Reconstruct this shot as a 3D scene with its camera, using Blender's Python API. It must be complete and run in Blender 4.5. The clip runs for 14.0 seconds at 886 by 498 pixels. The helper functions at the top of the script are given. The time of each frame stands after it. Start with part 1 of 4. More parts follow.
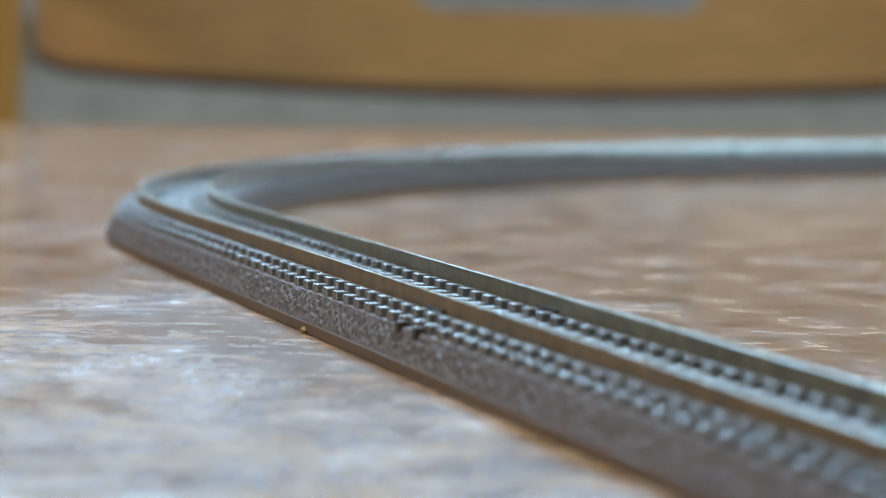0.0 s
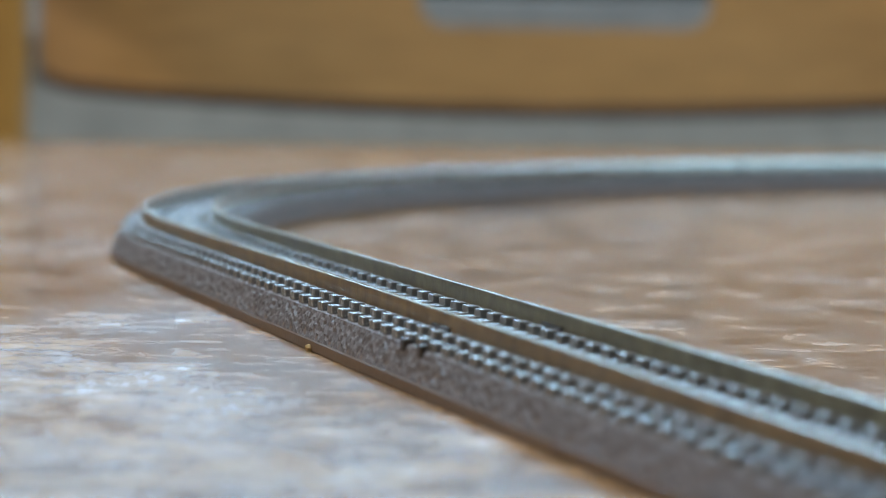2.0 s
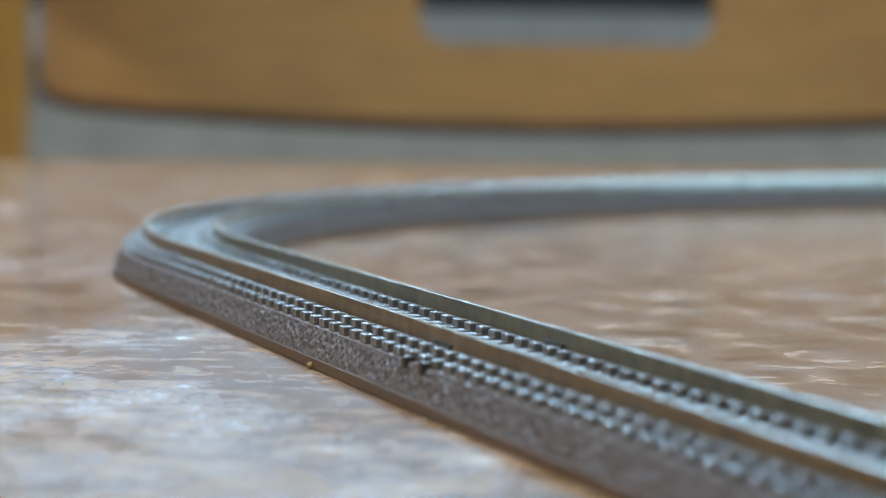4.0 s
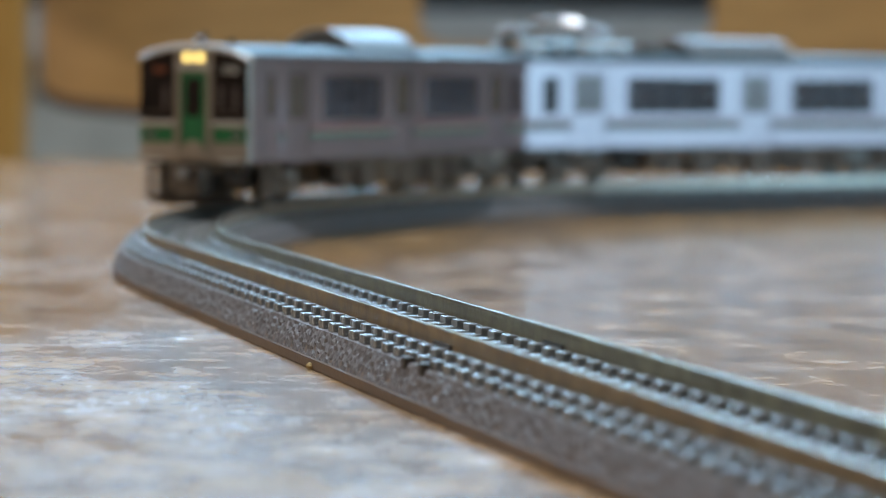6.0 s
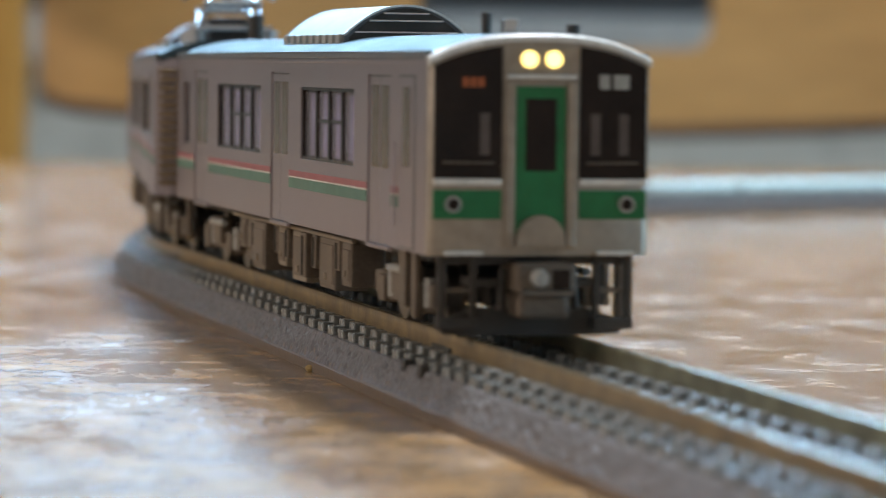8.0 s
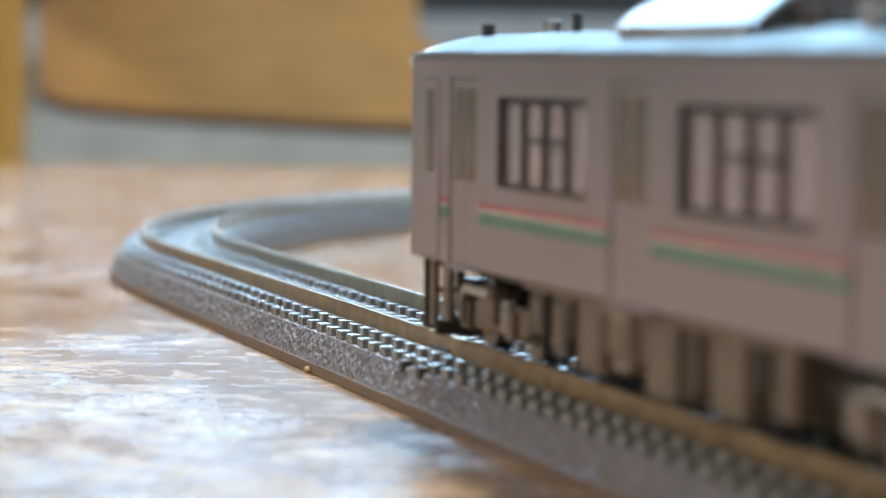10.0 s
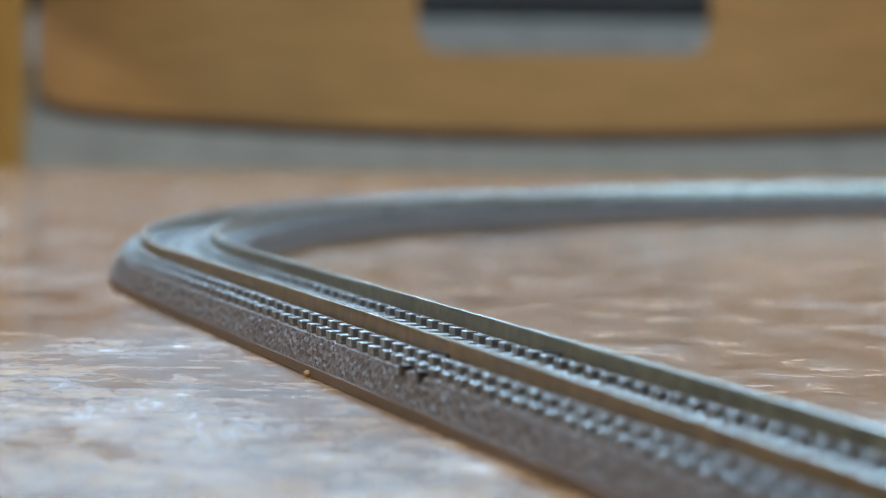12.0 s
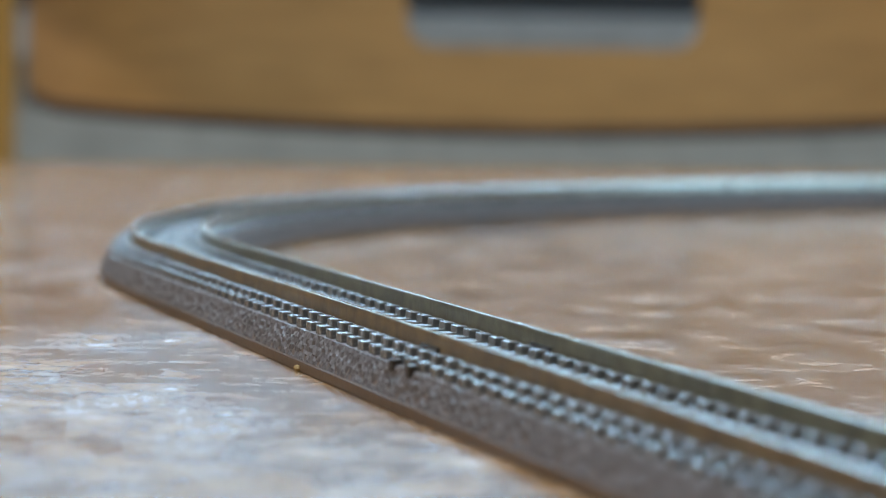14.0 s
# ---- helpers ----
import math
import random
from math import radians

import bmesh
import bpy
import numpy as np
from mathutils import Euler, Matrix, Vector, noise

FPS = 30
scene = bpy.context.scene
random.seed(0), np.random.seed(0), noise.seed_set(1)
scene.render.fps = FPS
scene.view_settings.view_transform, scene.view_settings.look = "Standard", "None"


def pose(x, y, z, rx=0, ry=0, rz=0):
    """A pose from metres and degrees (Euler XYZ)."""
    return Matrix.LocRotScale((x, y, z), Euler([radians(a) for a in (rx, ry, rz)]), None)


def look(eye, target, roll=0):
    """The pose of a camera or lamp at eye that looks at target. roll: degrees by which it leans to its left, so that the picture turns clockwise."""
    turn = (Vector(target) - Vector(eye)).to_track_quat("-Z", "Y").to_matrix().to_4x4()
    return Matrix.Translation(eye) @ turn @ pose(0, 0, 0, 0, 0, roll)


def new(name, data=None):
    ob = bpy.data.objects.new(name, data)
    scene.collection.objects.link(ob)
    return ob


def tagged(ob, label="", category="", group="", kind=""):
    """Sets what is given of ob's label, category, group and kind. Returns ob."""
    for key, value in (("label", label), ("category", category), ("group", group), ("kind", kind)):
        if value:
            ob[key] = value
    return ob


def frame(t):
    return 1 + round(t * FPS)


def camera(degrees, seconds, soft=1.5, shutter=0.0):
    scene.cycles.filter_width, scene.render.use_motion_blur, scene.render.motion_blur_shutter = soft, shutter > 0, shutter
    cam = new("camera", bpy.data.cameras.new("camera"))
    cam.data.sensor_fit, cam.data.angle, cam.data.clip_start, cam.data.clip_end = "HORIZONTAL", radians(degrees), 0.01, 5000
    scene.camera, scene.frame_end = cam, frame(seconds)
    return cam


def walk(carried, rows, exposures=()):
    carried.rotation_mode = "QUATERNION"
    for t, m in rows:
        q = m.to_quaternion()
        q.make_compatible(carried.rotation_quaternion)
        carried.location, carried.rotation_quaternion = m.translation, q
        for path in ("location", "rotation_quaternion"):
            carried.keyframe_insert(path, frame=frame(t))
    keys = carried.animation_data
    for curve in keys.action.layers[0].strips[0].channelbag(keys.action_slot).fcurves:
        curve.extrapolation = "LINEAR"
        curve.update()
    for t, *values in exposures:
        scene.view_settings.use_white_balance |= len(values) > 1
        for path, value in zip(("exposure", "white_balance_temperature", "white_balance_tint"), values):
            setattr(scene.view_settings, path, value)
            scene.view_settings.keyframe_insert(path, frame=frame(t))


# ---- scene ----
from math import sin, cos, pi, atan2, hypot, asin, tan

MM = 0.001

# ---------------------------------------------------------------- camera
cam = camera(14.12, 14.0, soft=1.0, shutter=0.3)
cam.data.dof.use_dof = True
cam.data.dof.focus_distance = 0.338
cam.data.dof.aperture_fstop = 46.0

EYE = (0.0, 0.0, 0.02835)
# seconds, yaw, pitch, roll in degrees
TURNS = [
    (0.0, -0.063, -3.512, 0.81), (0.5, -0.050, -3.404, 0.79), (1.0, -0.018, -3.318, 0.76), (1.5, 0.000, -3.286, 0.73), (2.0, 0.018, -3.232, 0.71),
    (2.5, 0.045, -3.078, 0.68), (3.0, 0.045, -2.969, 0.65), (5.5, 0.045, -2.951, 0.65), (6.0, 0.036, -2.942, 0.65), (6.5, 0.027, -2.906, 0.65),
    (7.0, 0.027, -2.902, 0.65), (7.5, 0.045, -2.911, 0.65), (8.0, 0.027, -2.906, 0.65), (8.5, 0.027, -2.915, 0.65), (9.0, 0.018, -2.920, 0.65),
    (11.3, 0.000, -2.834, 0.65), (11.5, 0.000, -2.834, 0.65), (12.0, 0.000, -2.820, 0.65), (12.5, 0.000, -2.825, 0.65), (13.0, 0.000, -2.816, 0.65),
    (13.5, 0.109, -2.761, 0.65), (14.0, -0.163, -2.906, 0.65)]
EXPOSURES = [(0.0, 0.0), (5.3, 0.0), (7.0, 0.2), (7.5, 0.3), (8.0, 0.45), (8.5, 0.75), (9.0, 0.95), (9.2, 1.0), (11.3, 0.05), (14.0, 0.0)]
walk(cam, [(t, pose(*EYE, 90 + p, 0, y) @ pose(0, 0, 0, 0, 0, r)) for t, y, p, r in TURNS], [(t, stops, 6180, 10) for t, stops in EXPOSURES])

# ---------------------------------------------------------------- light
world = bpy.data.worlds.new("world")
scene.world = world
world.use_nodes = True
wn = world.node_tree
sky = wn.nodes.new("ShaderNodeTexSky")
sky.sky_type = "NISHITA"
sky.sun_disc = False
sky.sun_elevation, sky.sun_rotation = radians(50), radians(120)
wn.links.new(sky.outputs[0], wn.nodes["Background"].inputs[0])
wn.nodes["Background"].inputs[1].default_value = 0.1


def area(name, eye, target, sx, sy, watts, colour):
    d = bpy.data.lights.new(name, "AREA")
    d.shape, d.size, d.size_y, d.energy, d.color = "RECTANGLE", sx, sy, watts, colour
    ob = new(name, d)
    ob.matrix_world = look(eye, target)
    return ob


# daylight: the sky through the opening in the ceiling, and through the window in the east wall
SKYLIGHT = (0.28, 0.85)
area("skylight_light", (SKYLIGHT[0], SKYLIGHT[1], 1.74), (SKYLIGHT[0] - 0.1, SKYLIGHT[1] - 0.2, 0.6), 0.22, 0.22, 36, (0.90, 0.96, 1.0))
area("window_light", (1.62, 0.28, 0.15), (0.0, 0.5, 0.1), 1.3, 1.0, 11.5, (0.36, 0.74, 1.0))
# unseen north window, placed for the bluish sheen on table and sleepers
area("north_window_light", (-0.2, 3.16, 1.0), (-0.02, 0.4, 0.0), 1.7, 0.4, 32, (0.46, 0.75, 1.0))
# warm fill added from the west; no window is known there
area("west_fill_light", (-2.16, 0.25, 1.18), (0.0, 0.35, 0.0), 0.9, 0.6, 16, (1.0, 0.83, 0.68))

# ---------------------------------------------------------------- materials


def material(name, base, rough=0.5, metal=0.0, second=None, scale=200.0, amount=0.5, stretch=(1, 1, 1), bump=0.0,
             bump_scale=None, detail=6.0, coat=0.0, emit=None, strength=0.0, fine=None, per_piece=0.0, spec=0.5):
    m = bpy.data.materials.new(name)
    m.use_nodes = True
    nt = m.node_tree
    b = nt.nodes["Principled BSDF"]
    link = nt.links.new
    b.inputs["Roughness"].default_value = rough
    b.inputs["Metallic"].default_value = metal
    b.inputs["Coat Weight"].default_value = coat
    b.inputs["Specular IOR Level"].default_value = spec
    tc = nt.nodes.new("ShaderNodeTexCoord")
    mp = nt.nodes.new("ShaderNodeMapping")
    mp.inputs["Scale"].default_value = stretch
    link(tc.outputs["Object"], mp.inputs[0])
    second = second or tuple(c * 0.8 for c in base)
    n1 = nt.nodes.new("ShaderNodeTexNoise")
    n1.inputs["Scale"].default_value, n1.inputs["Detail"].default_value = scale, detail
    link(mp.outputs[0], n1.inputs[0])
    ramp = nt.nodes.new("ShaderNodeValToRGB")
    ramp.color_ramp.elements[0].position, ramp.color_ramp.elements[1].position = 0.5 - amount / 2, 0.5 + amount / 2
    ramp.color_ramp.elements[0].color, ramp.color_ramp.elements[1].color = (*second, 1), (*base, 1)
    link(n1.outputs[0], ramp.inputs[0])
    out = ramp.outputs[0]
    n2 = nt.nodes.new("ShaderNodeTexNoise")
    n2.inputs["Scale"].default_value, n2.inputs["Detail"].default_value = fine or scale * 9, 3
    link(mp.outputs[0], n2.inputs[0])
    mr = nt.nodes.new("ShaderNodeMapRange")
    mr.inputs["From Min"].default_value, mr.inputs["From Max"].default_value = 0.25, 0.75
    mr.inputs["To Min"].default_value, mr.inputs["To Max"].default_value = 0.82, 1.14
    link(n2.outputs[0], mr.inputs[0])
    hs = nt.nodes.new("ShaderNodeHueSaturation")
    link(out, hs.inputs["Color"])
    value = mr.outputs[0]
    if per_piece:
        oi = nt.nodes.new("ShaderNodeObjectInfo")
        pr = nt.nodes.new("ShaderNodeMapRange")
        pr.inputs["To Min"].default_value, pr.inputs["To Max"].default_value = 1 - per_piece, 1 + per_piece
        link(oi.outputs["Random"], pr.inputs[0])
        mul = nt.nodes.new("ShaderNodeMath")
        mul.operation = "MULTIPLY"
        link(mr.outputs[0], mul.inputs[0])
        link(pr.outputs[0], mul.inputs[1])
        value = mul.outputs[0]
    link(value, hs.inputs["Value"])
    link(hs.outputs[0], b.inputs["Base Color"])
    rr = nt.nodes.new("ShaderNodeMapRange")
    rr.inputs["To Min"].default_value, rr.inputs["To Max"].default_value = max(0.02, rough - 0.12), min(1, rough + 0.12)
    link(n1.outputs[0], rr.inputs[0])
    link(rr.outputs[0], b.inputs["Roughness"])
    if bump:
        n3 = nt.nodes.new("ShaderNodeTexNoise")
        n3.inputs["Scale"].default_value, n3.inputs["Detail"].default_value = bump_scale or scale * 4, 5
        link(mp.outputs[0], n3.inputs[0])
        bp = nt.nodes.new("ShaderNodeBump")
        bp.inputs["Strength"].default_value, bp.inputs["Distance"].default_value = 0.8, bump * MM
        link(n3.outputs[0], bp.inputs["Height"])
        link(bp.outputs[0], b.inputs["Normal"])
    if emit:
        b.inputs["Emission Color"].default_value = (*emit, 1)
        b.inputs["Emission Strength"].default_value = strength
    return m


def table_material():
    m = bpy.data.materials.new("worn_varnished_wood")
    m.use_nodes = True
    nt = m.node_tree
    b = nt.nodes["Principled BSDF"]
    link = nt.links.new
    tc = nt.nodes.new("ShaderNodeTexCoord")

    def noise_at(scale, stretch, detail=6.0, rough=0.55, shift=(0, 0, 0), twist=0.0):
        mp = nt.nodes.new("ShaderNodeMapping")
        mp.inputs["Scale"].default_value, mp.inputs["Location"].default_value = stretch, shift
        link(tc.outputs["Object"], mp.inputs[0])
        n = nt.nodes.new("ShaderNodeTexNoise")
        n.inputs["Scale"].default_value, n.inputs["Detail"].default_value, n.inputs["Roughness"].default_value = scale, detail, rough
        n.inputs["Distortion"].default_value = twist
        link(mp.outputs[0], n.inputs[0])
        return n.outputs[0]

    def ramp(src, p0, p1, c0, c1):
        r = nt.nodes.new("ShaderNodeValToRGB")
        e = r.color_ramp.elements
        e[0].position, e[1].position, e[0].color, e[1].color = p0, p1, (*c0, 1), (*c1, 1)
        link(src, r.inputs[0])
        return r.outputs[0]

    def mix(fac, a, c):
        x = nt.nodes.new("ShaderNodeMix")
        x.data_type = "RGBA"
        link(fac, x.inputs[0])
        for k, v in ((6, a), (7, c)):
            if isinstance(v, tuple):
                x.inputs[k].default_value = (*v, 1)
            else:
                link(v, x.inputs[k])
        return x.outputs[2]

    grain = noise_at(230, (0.55, 1.0, 1), 10, 0.78)
    wood = ramp(grain, 0.38, 0.62, TABLE_DARK, TABLE_LIGHT)
    blotch = noise_at(70, (0.8, 0.16, 1), 6, 0.6, (3, 1, 0))
    wood = mix(ramp(blotch, 0.42, 0.72, (0, 0, 0), (0.8, 0.8, 0.8)), wood, TABLE_STAIN)
    # rubbed varnish plus painted bluish window sheen, on the side away from the loop
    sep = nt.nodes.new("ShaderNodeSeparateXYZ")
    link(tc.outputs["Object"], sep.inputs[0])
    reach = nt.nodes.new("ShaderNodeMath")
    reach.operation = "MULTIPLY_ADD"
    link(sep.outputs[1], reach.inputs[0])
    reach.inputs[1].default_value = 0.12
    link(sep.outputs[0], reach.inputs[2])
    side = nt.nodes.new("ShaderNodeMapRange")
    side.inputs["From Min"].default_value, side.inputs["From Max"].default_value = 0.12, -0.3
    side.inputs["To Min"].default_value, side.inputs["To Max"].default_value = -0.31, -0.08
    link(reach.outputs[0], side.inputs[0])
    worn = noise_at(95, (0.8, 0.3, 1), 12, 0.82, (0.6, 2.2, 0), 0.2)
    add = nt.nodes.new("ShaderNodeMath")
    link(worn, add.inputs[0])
    # one spot is palest: most of the painted sheen lies here
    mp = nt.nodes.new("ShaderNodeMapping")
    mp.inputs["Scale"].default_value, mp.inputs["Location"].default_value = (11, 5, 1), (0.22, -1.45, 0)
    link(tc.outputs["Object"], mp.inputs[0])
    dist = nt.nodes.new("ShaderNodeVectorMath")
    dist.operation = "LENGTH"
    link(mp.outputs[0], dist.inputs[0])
    sheen_patch = nt.nodes.new("ShaderNodeMapRange")
    sheen_patch.interpolation_type = "SMOOTHSTEP"
    sheen_patch.inputs["From Min"].default_value, sheen_patch.inputs["From Max"].default_value = 0.3, 1.6
    sheen_patch.inputs["To Min"].default_value, sheen_patch.inputs["To Max"].default_value = 0.13, 0.0
    link(dist.outputs["Value"], sheen_patch.inputs[0])
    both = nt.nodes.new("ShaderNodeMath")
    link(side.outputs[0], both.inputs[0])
    # the painted sheen is cut off at the track; inside the loop stays brown
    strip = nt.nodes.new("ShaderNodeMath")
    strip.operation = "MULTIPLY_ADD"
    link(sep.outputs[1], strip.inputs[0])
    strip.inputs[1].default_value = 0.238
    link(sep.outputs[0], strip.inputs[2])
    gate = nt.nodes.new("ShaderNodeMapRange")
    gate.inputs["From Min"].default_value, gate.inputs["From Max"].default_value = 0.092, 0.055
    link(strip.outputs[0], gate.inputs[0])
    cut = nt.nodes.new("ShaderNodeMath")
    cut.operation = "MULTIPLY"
    link(sheen_patch.outputs[0], cut.inputs[0])
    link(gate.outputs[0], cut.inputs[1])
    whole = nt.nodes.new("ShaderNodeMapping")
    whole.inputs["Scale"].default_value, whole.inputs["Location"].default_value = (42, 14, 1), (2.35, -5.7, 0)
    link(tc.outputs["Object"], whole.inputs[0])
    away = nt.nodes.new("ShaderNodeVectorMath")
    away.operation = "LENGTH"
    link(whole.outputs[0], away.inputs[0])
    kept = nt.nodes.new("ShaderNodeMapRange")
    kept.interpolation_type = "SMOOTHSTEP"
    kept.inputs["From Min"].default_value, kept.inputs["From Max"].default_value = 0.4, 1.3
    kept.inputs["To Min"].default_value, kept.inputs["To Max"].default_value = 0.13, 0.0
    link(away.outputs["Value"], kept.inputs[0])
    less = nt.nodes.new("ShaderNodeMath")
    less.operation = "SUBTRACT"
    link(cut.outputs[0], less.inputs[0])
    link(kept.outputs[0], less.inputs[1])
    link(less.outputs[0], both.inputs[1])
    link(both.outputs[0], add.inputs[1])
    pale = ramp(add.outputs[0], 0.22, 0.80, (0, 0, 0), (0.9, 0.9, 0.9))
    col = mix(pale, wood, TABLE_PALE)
    brown = noise_at(34, (1.0, 0.4, 1), 8, 0.75, (2, 5, 0))
    col = mix(ramp(brown, 0.48, 0.66, (0, 0, 0), (0.42, 0.42, 0.42)), col, TABLE_STAIN)
    scratch = noise_at(420, (0.22, 1.0, 1), 4, 0.6, (5, 0, 0))
    col = mix(ramp(scratch, 0.60, 0.70, (0, 0, 0), (0.14, 0.14, 0.14)), col, TABLE_PALE)
    fine = noise_at(900, (0.3, 0.3, 1), 4, 0.7, (1, 4, 0))
    col = mix(ramp(fine, 0.55, 0.72, (0, 0, 0), (0.25, 0.25, 0.25)), col, TABLE_RUB)
    # long thin scratches across the rubbed part
    line = noise_at(260, (0.03, 1.0, 1), 2, 0.5, (2, 9, 0))
    thin = nt.nodes.new("ShaderNodeMath")
    thin.operation = "MULTIPLY"
    link(ramp(line, 0.66, 0.70, (0, 0, 0), (1, 1, 1)), thin.inputs[0])
    link(pale, thin.inputs[1])
    col = mix(thin.outputs[0], col, TABLE_RUB)
    # freckles of dirt at two sizes
    dirt = noise_at(300, (1.0, 0.45, 1), 9, 0.8, (9, 3, 0))
    col = mix(ramp(dirt, 0.47, 0.68, (0, 0, 0), (0.6, 0.6, 0.6)), col, TABLE_STAIN)
    streak = noise_at(700, (0.14, 1.0, 1), 5, 0.7, (4, 8, 0))
    col = mix(ramp(streak, 0.52, 0.68, (0, 0, 0), (0.35, 0.35, 0.35)), col, TABLE_DARK)
    pores = noise_at(480, (0.35, 1.0, 1), 5, 0.75, (7, 2, 0))
    col = mix(ramp(pores, 0.58, 0.70, (0, 0, 0), (0.45, 0.45, 0.45)), col, TABLE_STAIN)
    mottle = noise_at(60, (1.6, 0.8, 1), 9, 0.72, (6, 1, 0), 0.3)
    col = mix(ramp(mottle, 0.45, 0.60, (0, 0, 0), (0.75, 0.75, 0.75)), col, TABLE_STAIN)
    fleck = noise_at(170, (1.0, 0.9, 1), 6, 0.75, (3, 3, 0), 0.2)
    col = mix(ramp(fleck, 0.48, 0.62, (0, 0, 0), (0.7, 0.7, 0.7)), col, TABLE_DARK)
    bleach = noise_at(75, (1.3, 0.8, 1), 9, 0.72, (1, 7, 0), 0.3)
    col = mix(ramp(bleach, 0.50, 0.70, (0, 0, 0), (0.4, 0.4, 0.4)), col, (0.50, 0.36, 0.22))
    # uneven varnish: darker and lighter streaks, strongest where it is not rubbed
    uneven = noise_at(120, (0.75, 0.6, 1), 10, 0.8, (8, 2, 0), 0.2)
    tone = ramp(uneven, 0.40, 0.62, (0.06, 0.032, 0.012), (0.56, 0.33, 0.13))
    share = nt.nodes.new("ShaderNodeMapRange")
    share.inputs["From Max"].default_value = 0.55
    share.inputs["To Min"].default_value, share.inputs["To Max"].default_value = 0.6, 0.06
    link(pale, share.inputs[0])
    col = mix(share.outputs[0], col, tone)
    # an old soft-edged ring stain inside the loop
    spot = nt.nodes.new("ShaderNodeMapping")
    spot.inputs["Scale"].default_value, spot.inputs["Location"].default_value = (62, 15, 1), (-0.75, -9.7, 0)
    link(tc.outputs["Object"], spot.inputs[0])
    far = nt.nodes.new("ShaderNodeVectorMath")
    far.operation = "LENGTH"
    link(spot.outputs[0], far.inputs[0])
    stain = nt.nodes.new("ShaderNodeMapRange")
    stain.interpolation_type = "SMOOTHSTEP"
    stain.inputs["From Min"].default_value, stain.inputs["From Max"].default_value = 0.2, 1.1
    stain.inputs["To Min"].default_value, stain.inputs["To Max"].default_value = 0.65, 0.0
    link(far.outputs["Value"], stain.inputs[0])
    col = mix(stain.outputs[0], col, (0.10, 0.065, 0.04))
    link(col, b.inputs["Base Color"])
    rr = nt.nodes.new("ShaderNodeMapRange")
    rr.inputs["To Min"].default_value, rr.inputs["To Max"].default_value = 0.17, 0.42
    link(pale, rr.inputs[0])
    haze = nt.nodes.new("ShaderNodeMapRange")
    haze.inputs["From Min"].default_value, haze.inputs["From Max"].default_value = 0.36, 0.64
    haze.inputs["To Min"].default_value, haze.inputs["To Max"].default_value = -0.085, 0.07
    link(uneven, haze.inputs[0])
    dull = nt.nodes.new("ShaderNodeMath")
    dull.operation = "MULTIPLY"
    link(haze.outputs[0], dull.inputs[0])
    link(share.outputs[0], dull.inputs[1])
    gloss = nt.nodes.new("ShaderNodeMath")
    link(rr.outputs[0], gloss.inputs[0])
    link(dull.outputs[0], gloss.inputs[1])
    link(gloss.outputs[0], b.inputs["Roughness"])
    b.inputs["Specular IOR Level"].default_value = 0.12
    bp = nt.nodes.new("ShaderNodeBump")
    bp.inputs["Strength"].default_value, bp.inputs["Distance"].default_value = 0.25, 0.05 * MM
    link(scratch, bp.inputs["Height"])
    bp2 = nt.nodes.new("ShaderNodeBump")
    bp2.inputs["Strength"].default_value, bp2.inputs["Distance"].default_value = 0.2, 0.1 * MM
    link(worn, bp2.inputs["Height"])
    link(bp.outputs[0], bp2.inputs["Normal"])
    link(bp2.outputs[0], b.inputs["Normal"])
    return m


def glass_material():
    m = bpy.data.materials.new("clear_glazing")
    m.use_nodes = True
    b = m.node_tree.nodes["Principled BSDF"]
    b.inputs["Base Color"].default_value = (0.66, 0.63, 0.68, 1)
    b.inputs["Transmission Weight"].default_value = 0.92
    b.inputs["Roughness"].default_value = 0.1
    b.inputs["IOR"].default_value = 1.1
    return m


# TABLE_PALE is rubbed varnish tinted with the window's bluish sheen
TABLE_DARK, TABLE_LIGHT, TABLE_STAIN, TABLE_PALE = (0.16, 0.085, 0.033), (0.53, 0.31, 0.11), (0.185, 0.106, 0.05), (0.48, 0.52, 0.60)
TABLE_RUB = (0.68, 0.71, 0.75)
M_TABLE = table_material()
M_GLASS = glass_material()
M_SILVER = material("silver_body_paint", (0.455, 0.41, 0.455), 0.33, 0.86, (0.43, 0.388, 0.425), 60, 0.6, fine=30000)
M_FACE = material("warm_grey_front_paint", (0.39, 0.34, 0.285), 0.4, 0.5, (0.34, 0.295, 0.245), 80, 0.6)
M_ROOF = material("roof_grey_paint", (0.062, 0.105, 0.135), 0.48, 0.1, (0.05, 0.085, 0.11), 90, 0.6, spec=0.25)
M_UNIT = material("roof_unit_grey", (0.17, 0.19, 0.215), 0.36, 0.2, (0.138, 0.155, 0.175), 90, 0.6)
M_GUTTER = material("dark_gutter", (0.16, 0.17, 0.18), 0.5, 0.2)
M_RIM = material("white_front_rim", (0.78, 0.78, 0.76), 0.3)
M_BLACK = material("black_front_glass", (0.026, 0.018, 0.016), 0.14, 0.0, (0.014, 0.010, 0.009), spec=0.2)
M_DARK = material("dark_underframe_plastic", (0.06, 0.05, 0.043), 0.5, 0.0, (0.03, 0.026, 0.022), 300, bump=0.05)
M_UNDER = material("grey_underframe_plastic", (0.175, 0.138, 0.105), 0.5, 0.0, (0.10, 0.078, 0.06), 300, bump=0.05)
M_GREEN = material("green_paint", (0.012, 0.17, 0.055), 0.4, 0.0, (0.01, 0.14, 0.045), 100)
M_STRIPE_G = material("green_stripe", (0.105, 0.21, 0.165), 0.45, 0.0, (0.09, 0.185, 0.145), 100)
M_STRIPE_R = material("red_stripe", (0.34, 0.12, 0.14), 0.45, 0.0, (0.30, 0.105, 0.12), 100)
M_WHITE = material("white_trim", (0.8, 0.78, 0.74), 0.35)
